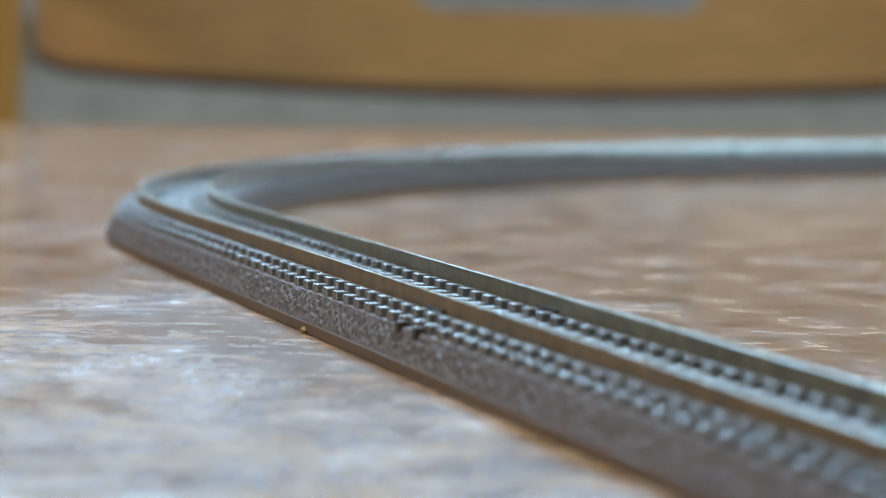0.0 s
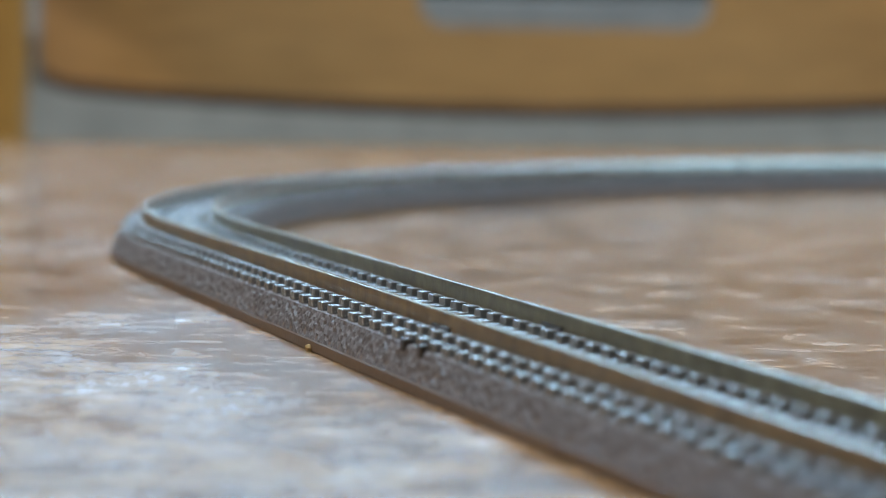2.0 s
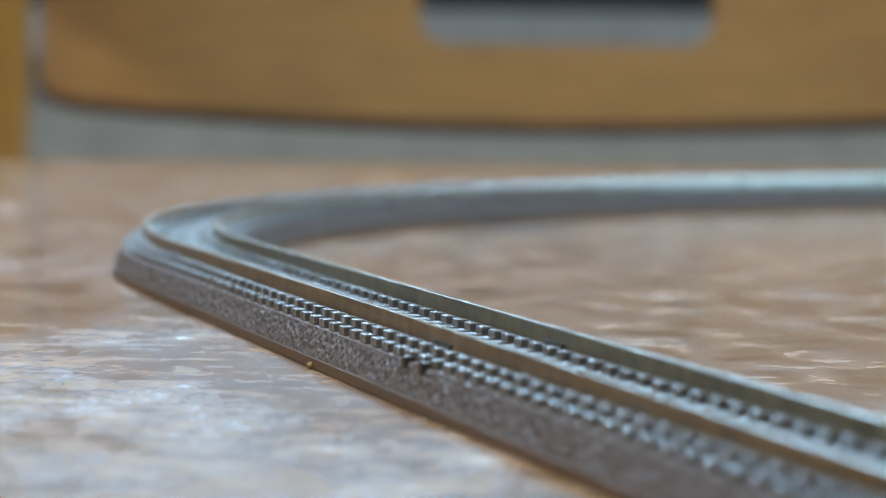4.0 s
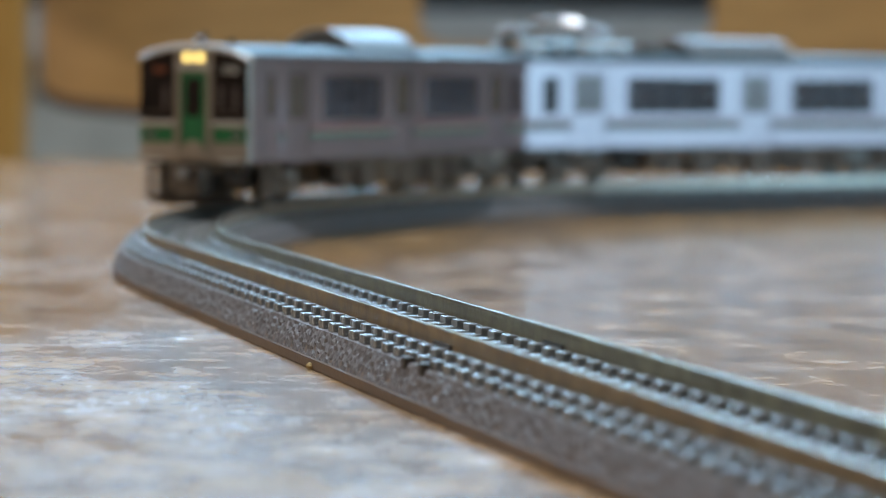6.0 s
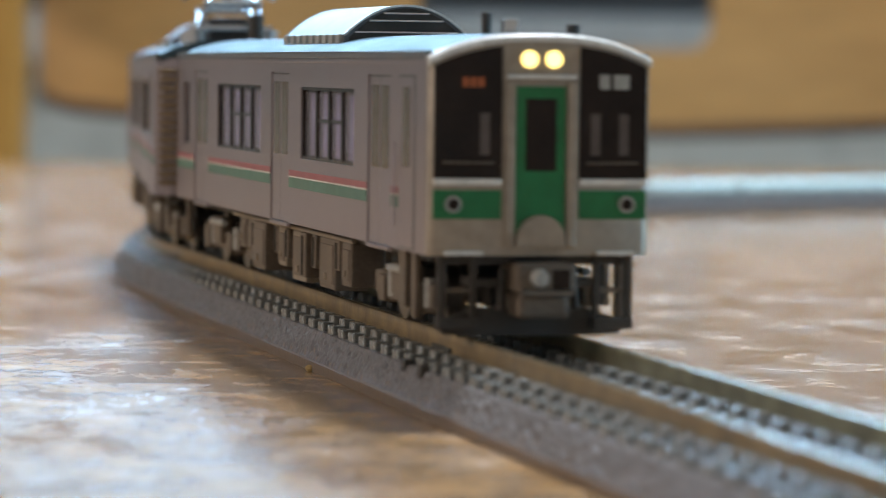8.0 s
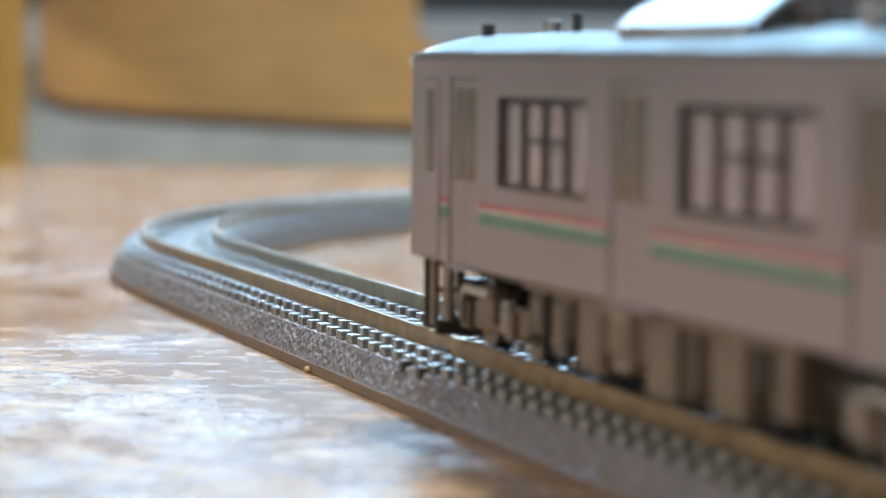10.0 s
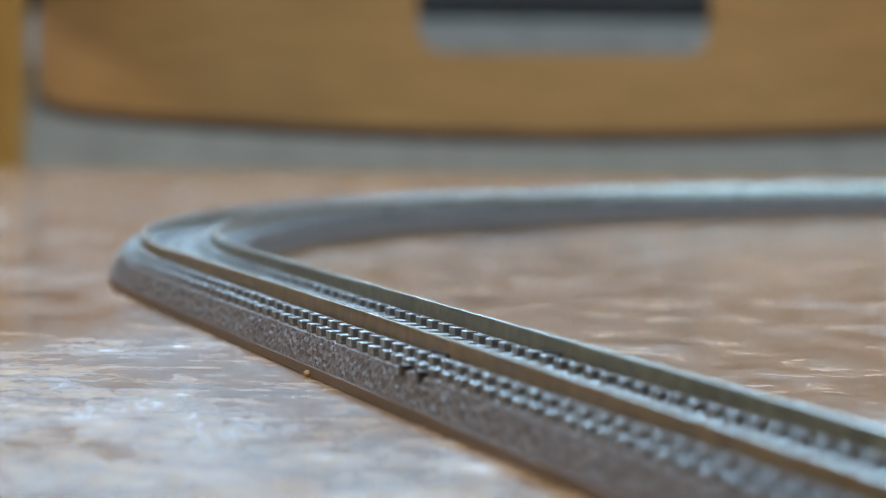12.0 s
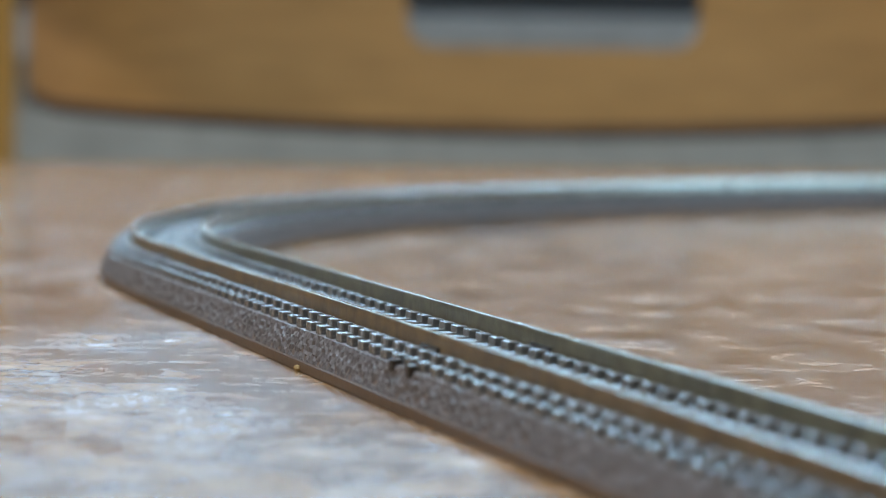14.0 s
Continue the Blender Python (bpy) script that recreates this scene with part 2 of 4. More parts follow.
M_INTERIOR = material("interior_plastic", (0.06, 0.05, 0.046), 0.6)
# pane reflections as coloured strips: lilac on the lead car, grey on the trail
M_GLEAM = material("lilac_pane_gleam", (0.38, 0.35, 0.62), 0.5, 0.0, (0.22, 0.19, 0.36), 500, 0.5, (1, 1, 0.4))
M_GLEAMGREY = material("grey_pane_gleam", (0.52, 0.49, 0.47), 0.5, 0.0, (0.38, 0.35, 0.33), 500, 0.5, (1, 1, 0.4))
M_DOORGLASS = material("door_window_tint", (0.12, 0.10, 0.075), 0.2, 0.0, (0.09, 0.075, 0.055), 200)
M_CABBAR = material("dim_cab_fitting", (0.11, 0.09, 0.085), 0.3, 0.0, (0.07, 0.056, 0.052))
M_STEEL = material("wheel_steel", (0.22, 0.2, 0.18), 0.35, 0.9)
M_CHROME = material("polished_metal", (0.75, 0.76, 0.78), 0.2, 0.9)
M_BRASS = material("brass_contact", (0.55, 0.36, 0.12), 0.35, 0.8)
M_JOINER = material("dull_joiner_metal", (0.10, 0.095, 0.085), 0.45, 0.5)
M_CRUMB = material("dry_crumb", (0.55, 0.40, 0.17), 0.8, bump=0.1, bump_scale=3000)
M_PIPE = material("pale_underframe_plastic", (0.30, 0.25, 0.19), 0.5, 0.0, (0.22, 0.18, 0.135), 300)
M_BELLOWS = material("gangway_rubber", (0.34, 0.27, 0.19), 0.5)
M_INSULATOR = material("insulator_plastic", (0.62, 0.62, 0.62), 0.35)
M_HEAD = material("lit_headlight", (1.0, 0.8, 0.3), 0.3, emit=(1.0, 0.72, 0.2), strength=2.2)
M_LED = material("orange_led_sign", (0.16, 0.04, 0.015), 0.4, emit=(1.0, 0.25, 0.06), strength=0.06)
M_LOGO = material("grey_emblem", (0.42, 0.42, 0.40), 0.4)
M_RAIL = material("nickel_rail_head", (0.60, 0.58, 0.52), 0.14, 0.95, (0.70, 0.68, 0.62), 300, 0.6, (1, 1, 1))
M_RAILSIDE = material("weathered_rail_side", (0.37, 0.275, 0.15), 0.38, 0.45, (0.15, 0.11, 0.065), 420, 0.4, bump=0.05)
M_RAILPALE = material("paler_nickel_rail_side", (0.62, 0.60, 0.53), 0.3, 0.9, (0.48, 0.46, 0.40), 500, 0.5)
M_RAILOLIVE = material("olive_rail_side", (0.33, 0.305, 0.195), 0.36, 0.5, (0.15, 0.13, 0.08), 420, 0.4, bump=0.05)
M_BALLAST = material("moulded_ballast", (0.195, 0.182, 0.186), 0.5, 0.0, (0.105, 0.097, 0.097), 700, 0.6, bump=0.12, bump_scale=1100, spec=0.3)
M_BASE = material("roadbed_edge_plastic", (0.18, 0.128, 0.09), 0.5, 0.0, (0.13, 0.09, 0.064), 200)
M_SLEEPER = material("grey_brown_sleeper", (0.22, 0.23, 0.23), 0.26, 0.0, (0.18, 0.185, 0.18), 800, 0.6, bump=0.04, per_piece=0.14, spec=1.0)
M_CHAIR = material("honey_bent_plywood", (0.54, 0.32, 0.125), 0.32, 0.0, (0.42, 0.235, 0.08), 9, 0.7, (0.4, 1, 2.5), bump=0.1, bump_scale=60)
M_CHAIREDGE = material("dark_edge_band", (0.10, 0.05, 0.025), 0.5, 0.0, (0.07, 0.035, 0.018), 40)
M_POST = material("orange_stained_wood", (0.50, 0.27, 0.06), 0.4, 0.0, (0.42, 0.21, 0.045), 12, 0.6, (2, 2, 0.3))
M_WALL = material("pale_grey_wall", (0.50, 0.52, 0.49), 0.8, 0.0, (0.47, 0.49, 0.46), 3, 0.6, bump=0.3, bump_scale=90)
M_WARMWALL = material("warm_beige_wall", (0.68, 0.56, 0.46), 0.8, 0.0, (0.63, 0.52, 0.42), 3, 0.6, bump=0.3, bump_scale=90)
M_EASTWALL = material("brown_wall_panelling", (0.13, 0.09, 0.06), 0.6, 0.0, (0.10, 0.07, 0.045), 8, 0.6, (1, 6, 0.4))
M_WALLDARK = material("dark_grey_panel", (0.045, 0.05, 0.058), 0.6, 0.0, (0.036, 0.04, 0.047), 3)
M_WALLRAIL = material("pale_rail_paint", (0.38, 0.40, 0.40), 0.5, 0.0, (0.34, 0.36, 0.36), 6)
M_CEIL = material("white_ceiling", (0.72, 0.70, 0.66), 0.9, 0.0, (0.69, 0.67, 0.63), 3)
M_FLOOR = material("brown_floor_boards", (0.26, 0.17, 0.10), 0.45, 0.0, (0.2, 0.13, 0.075), 6, 0.6, (0.3, 3, 1))
M_LAMPCASE = material("lamp_case", (0.7, 0.7, 0.7), 0.5)

# ---------------------------------------------------------------- mesh tools (millimetres)


def quad_box(bm, x0, x1, y0, y1, z0, z1):
    v = [bm.verts.new((x, y, z)) for x in (x0, x1) for y in (y0, y1) for z in (z0, z1)]
    for f in ((0, 1, 3, 2), (4, 6, 7, 5), (0, 4, 5, 1), (2, 3, 7, 6), (0, 2, 6, 4), (1, 5, 7, 3)):
        bm.faces.new([v[i] for i in f])
    return v


def block(x0, x1, y0, y1, z0, z1, bevel=0.0):
    bm = bmesh.new()
    quad_box(bm, x0, x1, y0, y1, z0, z1)
    if bevel:
        bmesh.ops.bevel(bm, geom=bm.edges[:], offset=bevel, segments=2, profile=0.6, affect="EDGES")
    return bm


def prism(points, axis, lo, hi, bevel=0.0):
    """A polygon pushed from lo to hi along an axis; its points lie in the other two axes, in order."""
    bm = bmesh.new()

    def at(p, k):
        return {"x": (k, p[0], p[1]), "y": (p[0], k, p[1]), "z": (p[0], p[1], k)}[axis]
    a = [bm.verts.new(at(p, lo)) for p in points]
    b = [bm.verts.new(at(p, hi)) for p in points]
    n = len(points)
    bm.faces.new(a)
    bm.faces.new(b[::-1])
    for i in range(n):
        bm.faces.new((a[i], b[i], b[(i + 1) % n], a[(i + 1) % n]))
    if bevel:
        bmesh.ops.bevel(bm, geom=bm.edges[:], offset=bevel, segments=2, affect="EDGES")
    return bm


def rod(p, q, r, sides=12, r2=None):
    bm = bmesh.new()
    p, q = Vector(p), Vector(q)
    d = q - p
    m = Matrix.Translation((p + q) / 2) @ d.to_track_quat("Z", "Y").to_matrix().to_4x4()
    bmesh.ops.create_cone(bm, cap_ends=True, segments=sides, radius1=r, radius2=r if r2 is None else r2, depth=d.length, matrix=m)
    return bm


def join(*parts):
    bm = parts[0]
    for other in parts[1:]:
        me = bpy.data.meshes.new("scratch")
        other.to_mesh(me)
        other.free()
        bm.from_mesh(me)
        bpy.data.meshes.remove(me)
    return bm


def part(name, bm, mat, parent=None, label="", smooth=False, scale=MM, m=None):
    bmesh.ops.recalc_face_normals(bm, faces=bm.faces[:])
    bmesh.ops.scale(bm, vec=(scale,) * 3, verts=bm.verts[:])
    me = bpy.data.meshes.new(name)
    bm.to_mesh(me)
    bm.free()
    me.materials.append(mat)
    if smooth:
        me.shade_smooth()
        me.set_sharp_from_angle(angle=radians(40))
    ob = new(name, me)
    ob.parent = parent
    if m is not None:
        ob.matrix_basis = m
    return tagged(ob, label=label)


def thing(name, label, category, group="", kind=""):
    return tagged(new(name), label, category, group, kind)


# ---------------------------------------------------------------- room (metres)
FLOOR_Z, CEIL_Z = -0.72, 1.75
X0, X1, Y0, Y1 = -2.2, 1.65, -2.0, 3.2


def structure(name, bm, mat, label, category, scale=1.0):
    return tagged(part(name, bm, mat, None, label, scale=scale), category=category, kind="structure")


structure("floor", block(X0, X1, Y0, Y1, FLOOR_Z - 0.1, FLOOR_Z), M_FLOOR, "brown wooden floor boards of the room", "floor")
SX, SY = SKYLIGHT
structure("ceiling", join(block(X0 - 0.1, SX - 0.25, Y0 - 0.1, Y1 + 0.1, CEIL_Z, CEIL_Z + 0.1), block(SX + 0.25, X1 + 0.1, Y0 - 0.1, Y1 + 0.1, CEIL_Z, CEIL_Z + 0.1),
          block(SX - 0.25, SX + 0.25, Y0 - 0.1, SY - 0.25, CEIL_Z, CEIL_Z + 0.1), block(SX - 0.25, SX + 0.25, SY + 0.25, Y1 + 0.1, CEIL_Z, CEIL_Z + 0.1)), M_CEIL, "plain white painted ceiling", "ceiling")
structure("wall_north", join(block(X0 - 0.1, -1.1, Y1, Y1 + 0.1, FLOOR_Z, CEIL_Z), block(0.7, X1 + 0.1, Y1, Y1 + 0.1, FLOOR_Z, CEIL_Z),
          block(-1.1, 0.7, Y1, Y1 + 0.1, FLOOR_Z, 0.78), block(-1.1, 0.7, Y1, Y1 + 0.1, 1.22, CEIL_Z)), M_WALL, "pale grey plain wall behind the chair", "wall")
structure("wall_south", block(X0 - 0.1, X1 + 0.1, Y0 - 0.1, Y0, FLOOR_Z, CEIL_Z), M_WARMWALL, "warm beige plain wall of the room", "wall")
# the gap in the west wall belongs to the added fill light
structure("wall_west", join(block(X0 - 0.1, X0, Y0, -0.25, FLOOR_Z, CEIL_Z), block(X0 - 0.1, X0, 0.75, Y1, FLOOR_Z, CEIL_Z),
          block(X0 - 0.1, X0, -0.25, 0.75, FLOOR_Z, 0.85), block(X0 - 0.1, X0, -0.25, 0.75, 1.5, CEIL_Z)), M_WARMWALL, "warm beige plain wall of the room", "wall")
# east wall with the window opening
WY0, WY1, WZ0, WZ1 = -0.42, 0.98, -0.42, 0.72
east = join(block(X1, X1 + 0.1, Y0, WY0, FLOOR_Z, CEIL_Z), block(X1, X1 + 0.1, WY1, Y1, FLOOR_Z, CEIL_Z),
            block(X1, X1 + 0.1, WY0, WY1, FLOOR_Z, WZ0), block(X1, X1 + 0.1, WY0, WY1, WZ1, CEIL_Z))
structure("wall_east", east, M_EASTWALL, "brown wood panelled wall with a window opening", "wall")
win = structure("window_1", join(block(X1 + 0.01, X1 + 0.07, WY0, WY1, WZ0, WZ0 + 0.05), block(X1 + 0.01, X1 + 0.07, WY0, WY1, WZ1 - 0.05, WZ1),
                block(X1 + 0.01, X1 + 0.07, WY0, WY0 + 0.05, WZ0 + 0.05, WZ1 - 0.05), block(X1 + 0.01, X1 + 0.07, WY1 - 0.05, WY1, WZ0 + 0.05, WZ1 - 0.05)),
                M_LAMPCASE, "pale framed window letting daylight in", "window")
structure("trim", block(X0, X1, Y1 - 0.05, Y1, 0.0775, 0.78, 0.01), M_WALLDARK, "dark grey panel fixed along the back wall", "wall panel")
structure("trim_2", block(X0, X1, Y1 - 0.06, Y1, 0.03, 0.0745, 0.006), M_WALLRAIL, "pale painted rail along the wall under a dark panel", "wall rail")

# ---------------------------------------------------------------- table
EDGE = 1.032
TABLE_Z = -0.35      # millimetres; heights on the track count from a little above the table
table = thing("table", "worn brown wooden table, rubbed varnish with painted bluish sheen", "table")
bm = bmesh.new()
quad_box(bm, -800, 1000, -600, EDGE * 1000, -33, TABLE_Z)
bmesh.ops.bevel(bm, geom=[e for e in bm.edges if min(e.verts[0].co.z, e.verts[1].co.z) > -2], offset=3, segments=3, affect="EDGES")
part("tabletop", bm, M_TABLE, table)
for lx, ly in ((-740, -540), (940, -540), (-740, 840), (940, 840)):
    part("leg", block(lx - 35, lx + 35, ly - 35, ly + 35, -720, -34, 4), M_CHAIR, table)

# ---------------------------------------------------------------- chair behind the table
CH = 1.27


def build_chair():
    chair = thing("chair", "bent plywood chair with a hand slot, behind the table", "chair")
    cx0 = 42.0
    low, top = 4.9, 120.0
    hx, hz0, hz1, hr = 52.0, 35.5, 66.0, 9.5

    def bend(x):
        return 0.00045 * x * x + (0.010 * (abs(x) - 120) ** 2 * 0.2 if abs(x) > 120 else 0)

    def lower(x):
        return low + 2.3e-4 * (x + 8) ** 2 + (3 * ((abs(x) - 177) / 10) ** 2 if abs(x) > 177 else 0)
    # columns with breaks at the slot's ends
    xs = [-189, -187.5, -184, -177] + list(range(-170, -60, 8)) + [-52, -51, -49.2, -46, -42.5]
    xs += list(range(-34, 35, 7))
    xs += [42.5, 46, 49.2, 51, 52] + list(range(62, 171, 8)) + [177, 182, 185, 187]
    bm = bmesh.new()
    back_t = 9.0

    def slot(x):
        d = abs(x) - (hx - hr)
        c = hr - math.sqrt(max(0, hr * hr - d * d)) if d > 0 else 0
        return hz0 + c, hz1 - c
    cols = []
    for x in xs:
        inside = abs(x) <= hx
        zl = lower(x)
        s0, s1 = slot(x) if inside else (hz0 + hr, hz1 - hr)
        zs = [zl, zl + 1.0, (zl + s0) / 2, s0, s1, (s1 + top) / 2, top]
        y = CH * 1000 + bend(x)
        cols.append(([bm.verts.new((cx0 + x, y, z)) for z in zs], [bm.verts.new((cx0 + x, y + back_t, z)) for z in zs], inside))
    for (f0, b0, i0), (f1, b1, i1) in zip(cols, cols[1:]):
        hole = i0 and i1
        for k in range(6):
            if k == 3 and hole:
                continue
            bm.faces.new((f0[k], f1[k], f1[k + 1], f0[k + 1]))
            bm.faces.new((b0[k], b0[k + 1], b1[k + 1], b1[k]))
        bm.faces.new((f0[0], b0[0], b1[0], f1[0]))
        bm.faces.new((f0[6], f1[6], b1[6], b0[6]))
        if hole:
            bm.faces.new((f0[3], f1[3], b1[3], b0[3]))
            bm.faces.new((f0[4], b0[4], b1[4], f1[4]))
    for f, b, _ in (cols[0], cols[-1]):
        for k in range(6):
            bm.faces.new((f[k], f[k + 1], b[k + 1], b[k]))
    part("backrest", bm, M_CHAIR, chair, "honey plywood backrest with a hand slot", smooth=True)
    # dark lower edge
    bm = bmesh.new()
    rows = []
    for x in xs:
        y = CH * 1000 + bend(x)
        z = lower(x)
        rows.append([bm.verts.new((cx0 + x, yy, zz)) for yy, zz in ((y - 0.6, z + 3.4), (y - 1.4, z + 1), (y - 0.6, z - 1.4), (y + back_t, z - 1.4), (y + back_t + 0.6, z + 3.4))])
    for a, b in zip(rows, rows[1:]):
        for k in range(5):
            bm.faces.new((a[k], b[k], b[(k + 1) % 5], a[(k + 1) % 5]))
    part("lower_edge", bm, M_CHAIREDGE, chair, "dark band along the lower edge", smooth=True)
    for sx in (-1, 1):
        x = cx0 + sx * 199.5
        part("upright", block(x - 13.5, x + 13.5, CH * 1000 - 60, CH * 1000 - 33, -720, 165, 5), M_POST, chair, "orange stained wooden upright")
        part("bracket", block(x - 13, x + 13, CH * 1000 - 34, CH * 1000 + 28, 60, 80, 2), M_POST, chair)
        part("leg", block(x - 13.5, x + 13.5, CH * 1000 + 330, CH * 1000 + 357, -720, -300, 5), M_POST, chair)
    part("seat", block(cx0 - 190, cx0 + 190, CH * 1000 - 20, CH * 1000 + 370, -300, -288, 4), M_CHAIR, chair)
    return chair


build_chair()

# ---------------------------------------------------------------- railway loop (millimetres)
RAD = 277.75
CX, CY, A0 = 240.55, 512.27, 3.3754
STRAIGHT = 560.0
LOOP = 2 * STRAIGHT + 2 * pi * RAD
ALONG = (-sin(A0), cos(A0))
RAILTOP = 6.1


def way(s):
    """Place and heading of the centre line, s millimetres after the bend's end, in the running direction."""
    s = s % LOOP
    if s > STRAIGHT + pi * RAD + STRAIGHT:
        a = A0 + (s - LOOP) / RAD
        return CX + RAD * cos(a), CY + RAD * sin(a), a + pi / 2
    if s <= STRAIGHT:
        return CX + RAD * cos(A0) + ALONG[0] * s, CY + RAD * sin(A0) + ALONG[1] * s, A0 + pi / 2
    s -= STRAIGHT
    ox, oy = CX + ALONG[0] * STRAIGHT, CY + ALONG[1] * STRAIGHT
    if s <= pi * RAD:
        a = A0 + s / RAD
        return ox + RAD * cos(a), oy + RAD * sin(a), a + pi / 2
    s -= pi * RAD
    a = A0 + pi
    return ox + RAD * cos(a) - ALONG[0] * s, oy + RAD * sin(a) - ALONG[1] * s, a + pi / 2


def beside(s, off, z):
    """A point off millimetres to the outside of the loop."""
    x, y, h = way(s)
    return x + off * sin(h), y - off * cos(h), z


NEAR0, NEAR1 = -520.0, 350.0      # the stretch of the loop that shows


def sweep(profile, s0, s1, step, closed=True, shake=0.0, seed=0, loop=False):
    """A cross-section of (offset, height) pairs along the loop. shake: height of the grains on inner points."""
    bm = bmesh.new()
    n = max(2, int((s1 - s0) / step))
    rng = random.Random(seed)
    rows = []
    for i in range(n + (0 if loop else 1)):
        s = s0 + (s1 - s0) * i / n
        row = []
        for k, (o, z, *g) in enumerate(profile):
            j = (g[0] if g else 0) * shake
            row.append(bm.verts.new(beside(s, o + rng.uniform(-j, j), z + rng.uniform(-j, j))))
        rows.append(row)
    m = len(profile)
    pairs = list(zip(rows, rows[1:]))
    if loop:
        pairs.append((rows[-1], rows[0]))
    for a, b in pairs:
        for k in range(m if closed else m - 1):
            bm.faces.new((a[k], b[k], b[(k + 1) % m], a[(k + 1) % m]))
    if closed and not loop:
        bm.faces.new(rows[0])
        bm.faces.new(rows[-1][::-1])
    return bm


track = thing("model_railway_track", "small-gauge model railway loop on grey-brown moulded ballast, on the table", "model track")
HALF = 9.3
BED = 3.2
part("roadbed", sweep([(-HALF, TABLE_Z + 0.02), (-HALF, 0.6), (-HALF + 0.12, 0.72), (-7.9, 3.05), (7.9, 3.05), (HALF - 0.12, 0.72), (HALF, 0.6), (HALF, TABLE_Z + 0.02)], 0, LOOP, 6.0, loop=True), M_BASE, track, "brown plastic roadbed with a plain lower edge")


def ballast_profile():
    slope = [(HALF - 0.1 - i / 8 * 1.15, 0.75 + i / 8 * (BED - 0.75), 1 if 0 < i < 8 else 0.25) for i in range(9)]
    left = [(-o, z, g) for o, z, g in slope]
    mid = [(-7.7 + i * 15.4 / 10, BED + 0.03, 0.3) for i in range(11)]
    return left + mid + slope[::-1]


part("ballast", sweep(ballast_profile(), NEAR0, NEAR1, 0.5, closed=False, shake=0.145, seed=4), M_BALLAST, track, "grainy grey-brown moulded ballast")
part("ballast", sweep(ballast_profile()[::2], NEAR1, LOOP + NEAR0, 3.0, closed=False, shake=0.2, seed=5), M_BALLAST, track)
for sgn, nm in ((1, "outer"), (-1, "inner")):
    c = sgn * 4.85
    # foot, web and head
    worn = M_RAILSIDE if sgn > 0 else M_RAILOLIVE
    # loop-inside faces get paler nickel, to carry the window sheen on the far curve
    for d, mat, text in ((1, worn, "weathered rail side"), (-1, M_RAILPALE, "nickel rail side, paler for the far curve's sheen")):
        side = [(0.0, 4.1), (0.55, 4.1), (0.55, 4.4), (0.33, 4.5), (0.33, 5.3), (0.36, 5.42), (0.37, 5.92), (0.30, 6.06), (0.2, RAILTOP), (0.0, RAILTOP)]
        part("rail_side", sweep([(c + d * o, z) for o, z in side], 0, LOOP, 3.0, closed=False, loop=True), mat, track, text, smooth=True)
    part("running_surface", sweep([(c - 0.2, RAILTOP - 0.01), (c - 0.15, RAILTOP + 0.012), (c - 0.06, RAILTOP + 0.02), (c + 0.06, RAILTOP + 0.02), (c + 0.15, RAILTOP + 0.012), (c + 0.2, RAILTOP - 0.01)], 0, LOOP, 3.0, loop=True), M_RAIL, track, "bright polished top of the rail", smooth=True)


def sleeper_mesh():
    parts = [block(-1.2, 1.2, -7.75, 7.75, 3.0, 4.05, 0.2)]
    for c in (-4.85, 4.85):
        for d in (-1.0, 1.0):
            parts.append(block(-1.15, 1.15, c + d * 1.25 - 0.55, c + d * 1.25 + 0.55, 3.9, 4.68, 0.16))
    return join(*parts)


def build_sleepers():
    pitch = LOOP / round(LOOP / 4.67)
    first = part("sleeper", sleeper_mesh(), M_SLEEPER, track)
    n = int(round(LOOP / pitch))
    rest = bmesh.new()
    made = False
    for i in range(n):
        s = (i + 0.5) * pitch
        near = s < NEAR1 or s > LOOP + NEAR0
        x, y, h = way(s)
        m = Matrix.Translation((x * MM, y * MM, 0)) @ Matrix.Rotation(h, 4, "Z")
        if near:
            ob = first if not made else new("sleeper", first.data)
            made = True
            ob.parent = track
            ob.matrix_basis = m
        else:
            v = quad_box(rest, -1.2, 1.2, -7.75, 7.75, 2.7, 4.05)
            for q in v:
                q.co = Matrix.Translation((x, y, 0)) @ Matrix.Rotation(h, 4, "Z") @ q.co
    tagged(part("sleepers", rest, M_SLEEPER, track), kind="stuff")


def build_joints():
    """Where two lengths of track meet: joiners on the rails, dark clips at the edge."""
    for s in (6.0, 149.5):
        x, y, h = way(s)
        m = Matrix.Translation((x * MM, y * MM, 0)) @ Matrix.Rotation(h, 4, "Z")
        for c in (-4.85, 4.85):
            part("rail_joiner", block(-3.2, 3.2, c - 0.62, c + 0.62, 4.05, 4.9, 0.15), M_JOINER, track, "dull metal rail joiner", m=m)
        for d in (-1.2, 5.2) if s > 100 else ():
            part("clip", block(d - 0.8, d + 0.8, -8.45, -7.5, 2.6, 3.7, 0.2), M_DARK, track, "dark plastic joining clip", m=m)


build_joints()


def build_crumb():
    c = thing("crumb", "tiny pale yellow crumb lying against the roadbed", "crumb")
    c.location = (-0.0126, 0.3355, TABLE_Z * MM)
    bm = bmesh.new()
    bmesh.ops.create_icosphere(bm, subdivisions=2, radius=0.42)
    for v in bm.verts:
        v.co *= 1 + 0.3 * noise.noise(v.co * 2.3)
        v.co.z = max(-0.3, v.co.z * 0.8)
    bmesh.ops.translate(bm, verts=bm.verts[:], vec=(0, 0, 0.3))
    part("piece", bm, M_CRUMB, c)


build_crumb()

# ---------------------------------------------------------------- railcar (millimetres; x ahead, y to its left, z from the rail top)
FRONT, REAR, WID = 65.0, -63.0, 9.35
BOT, TOPZ = 7.0, 22.9
WIN_Z0, WIN_Z1 = 13.4, 20.25
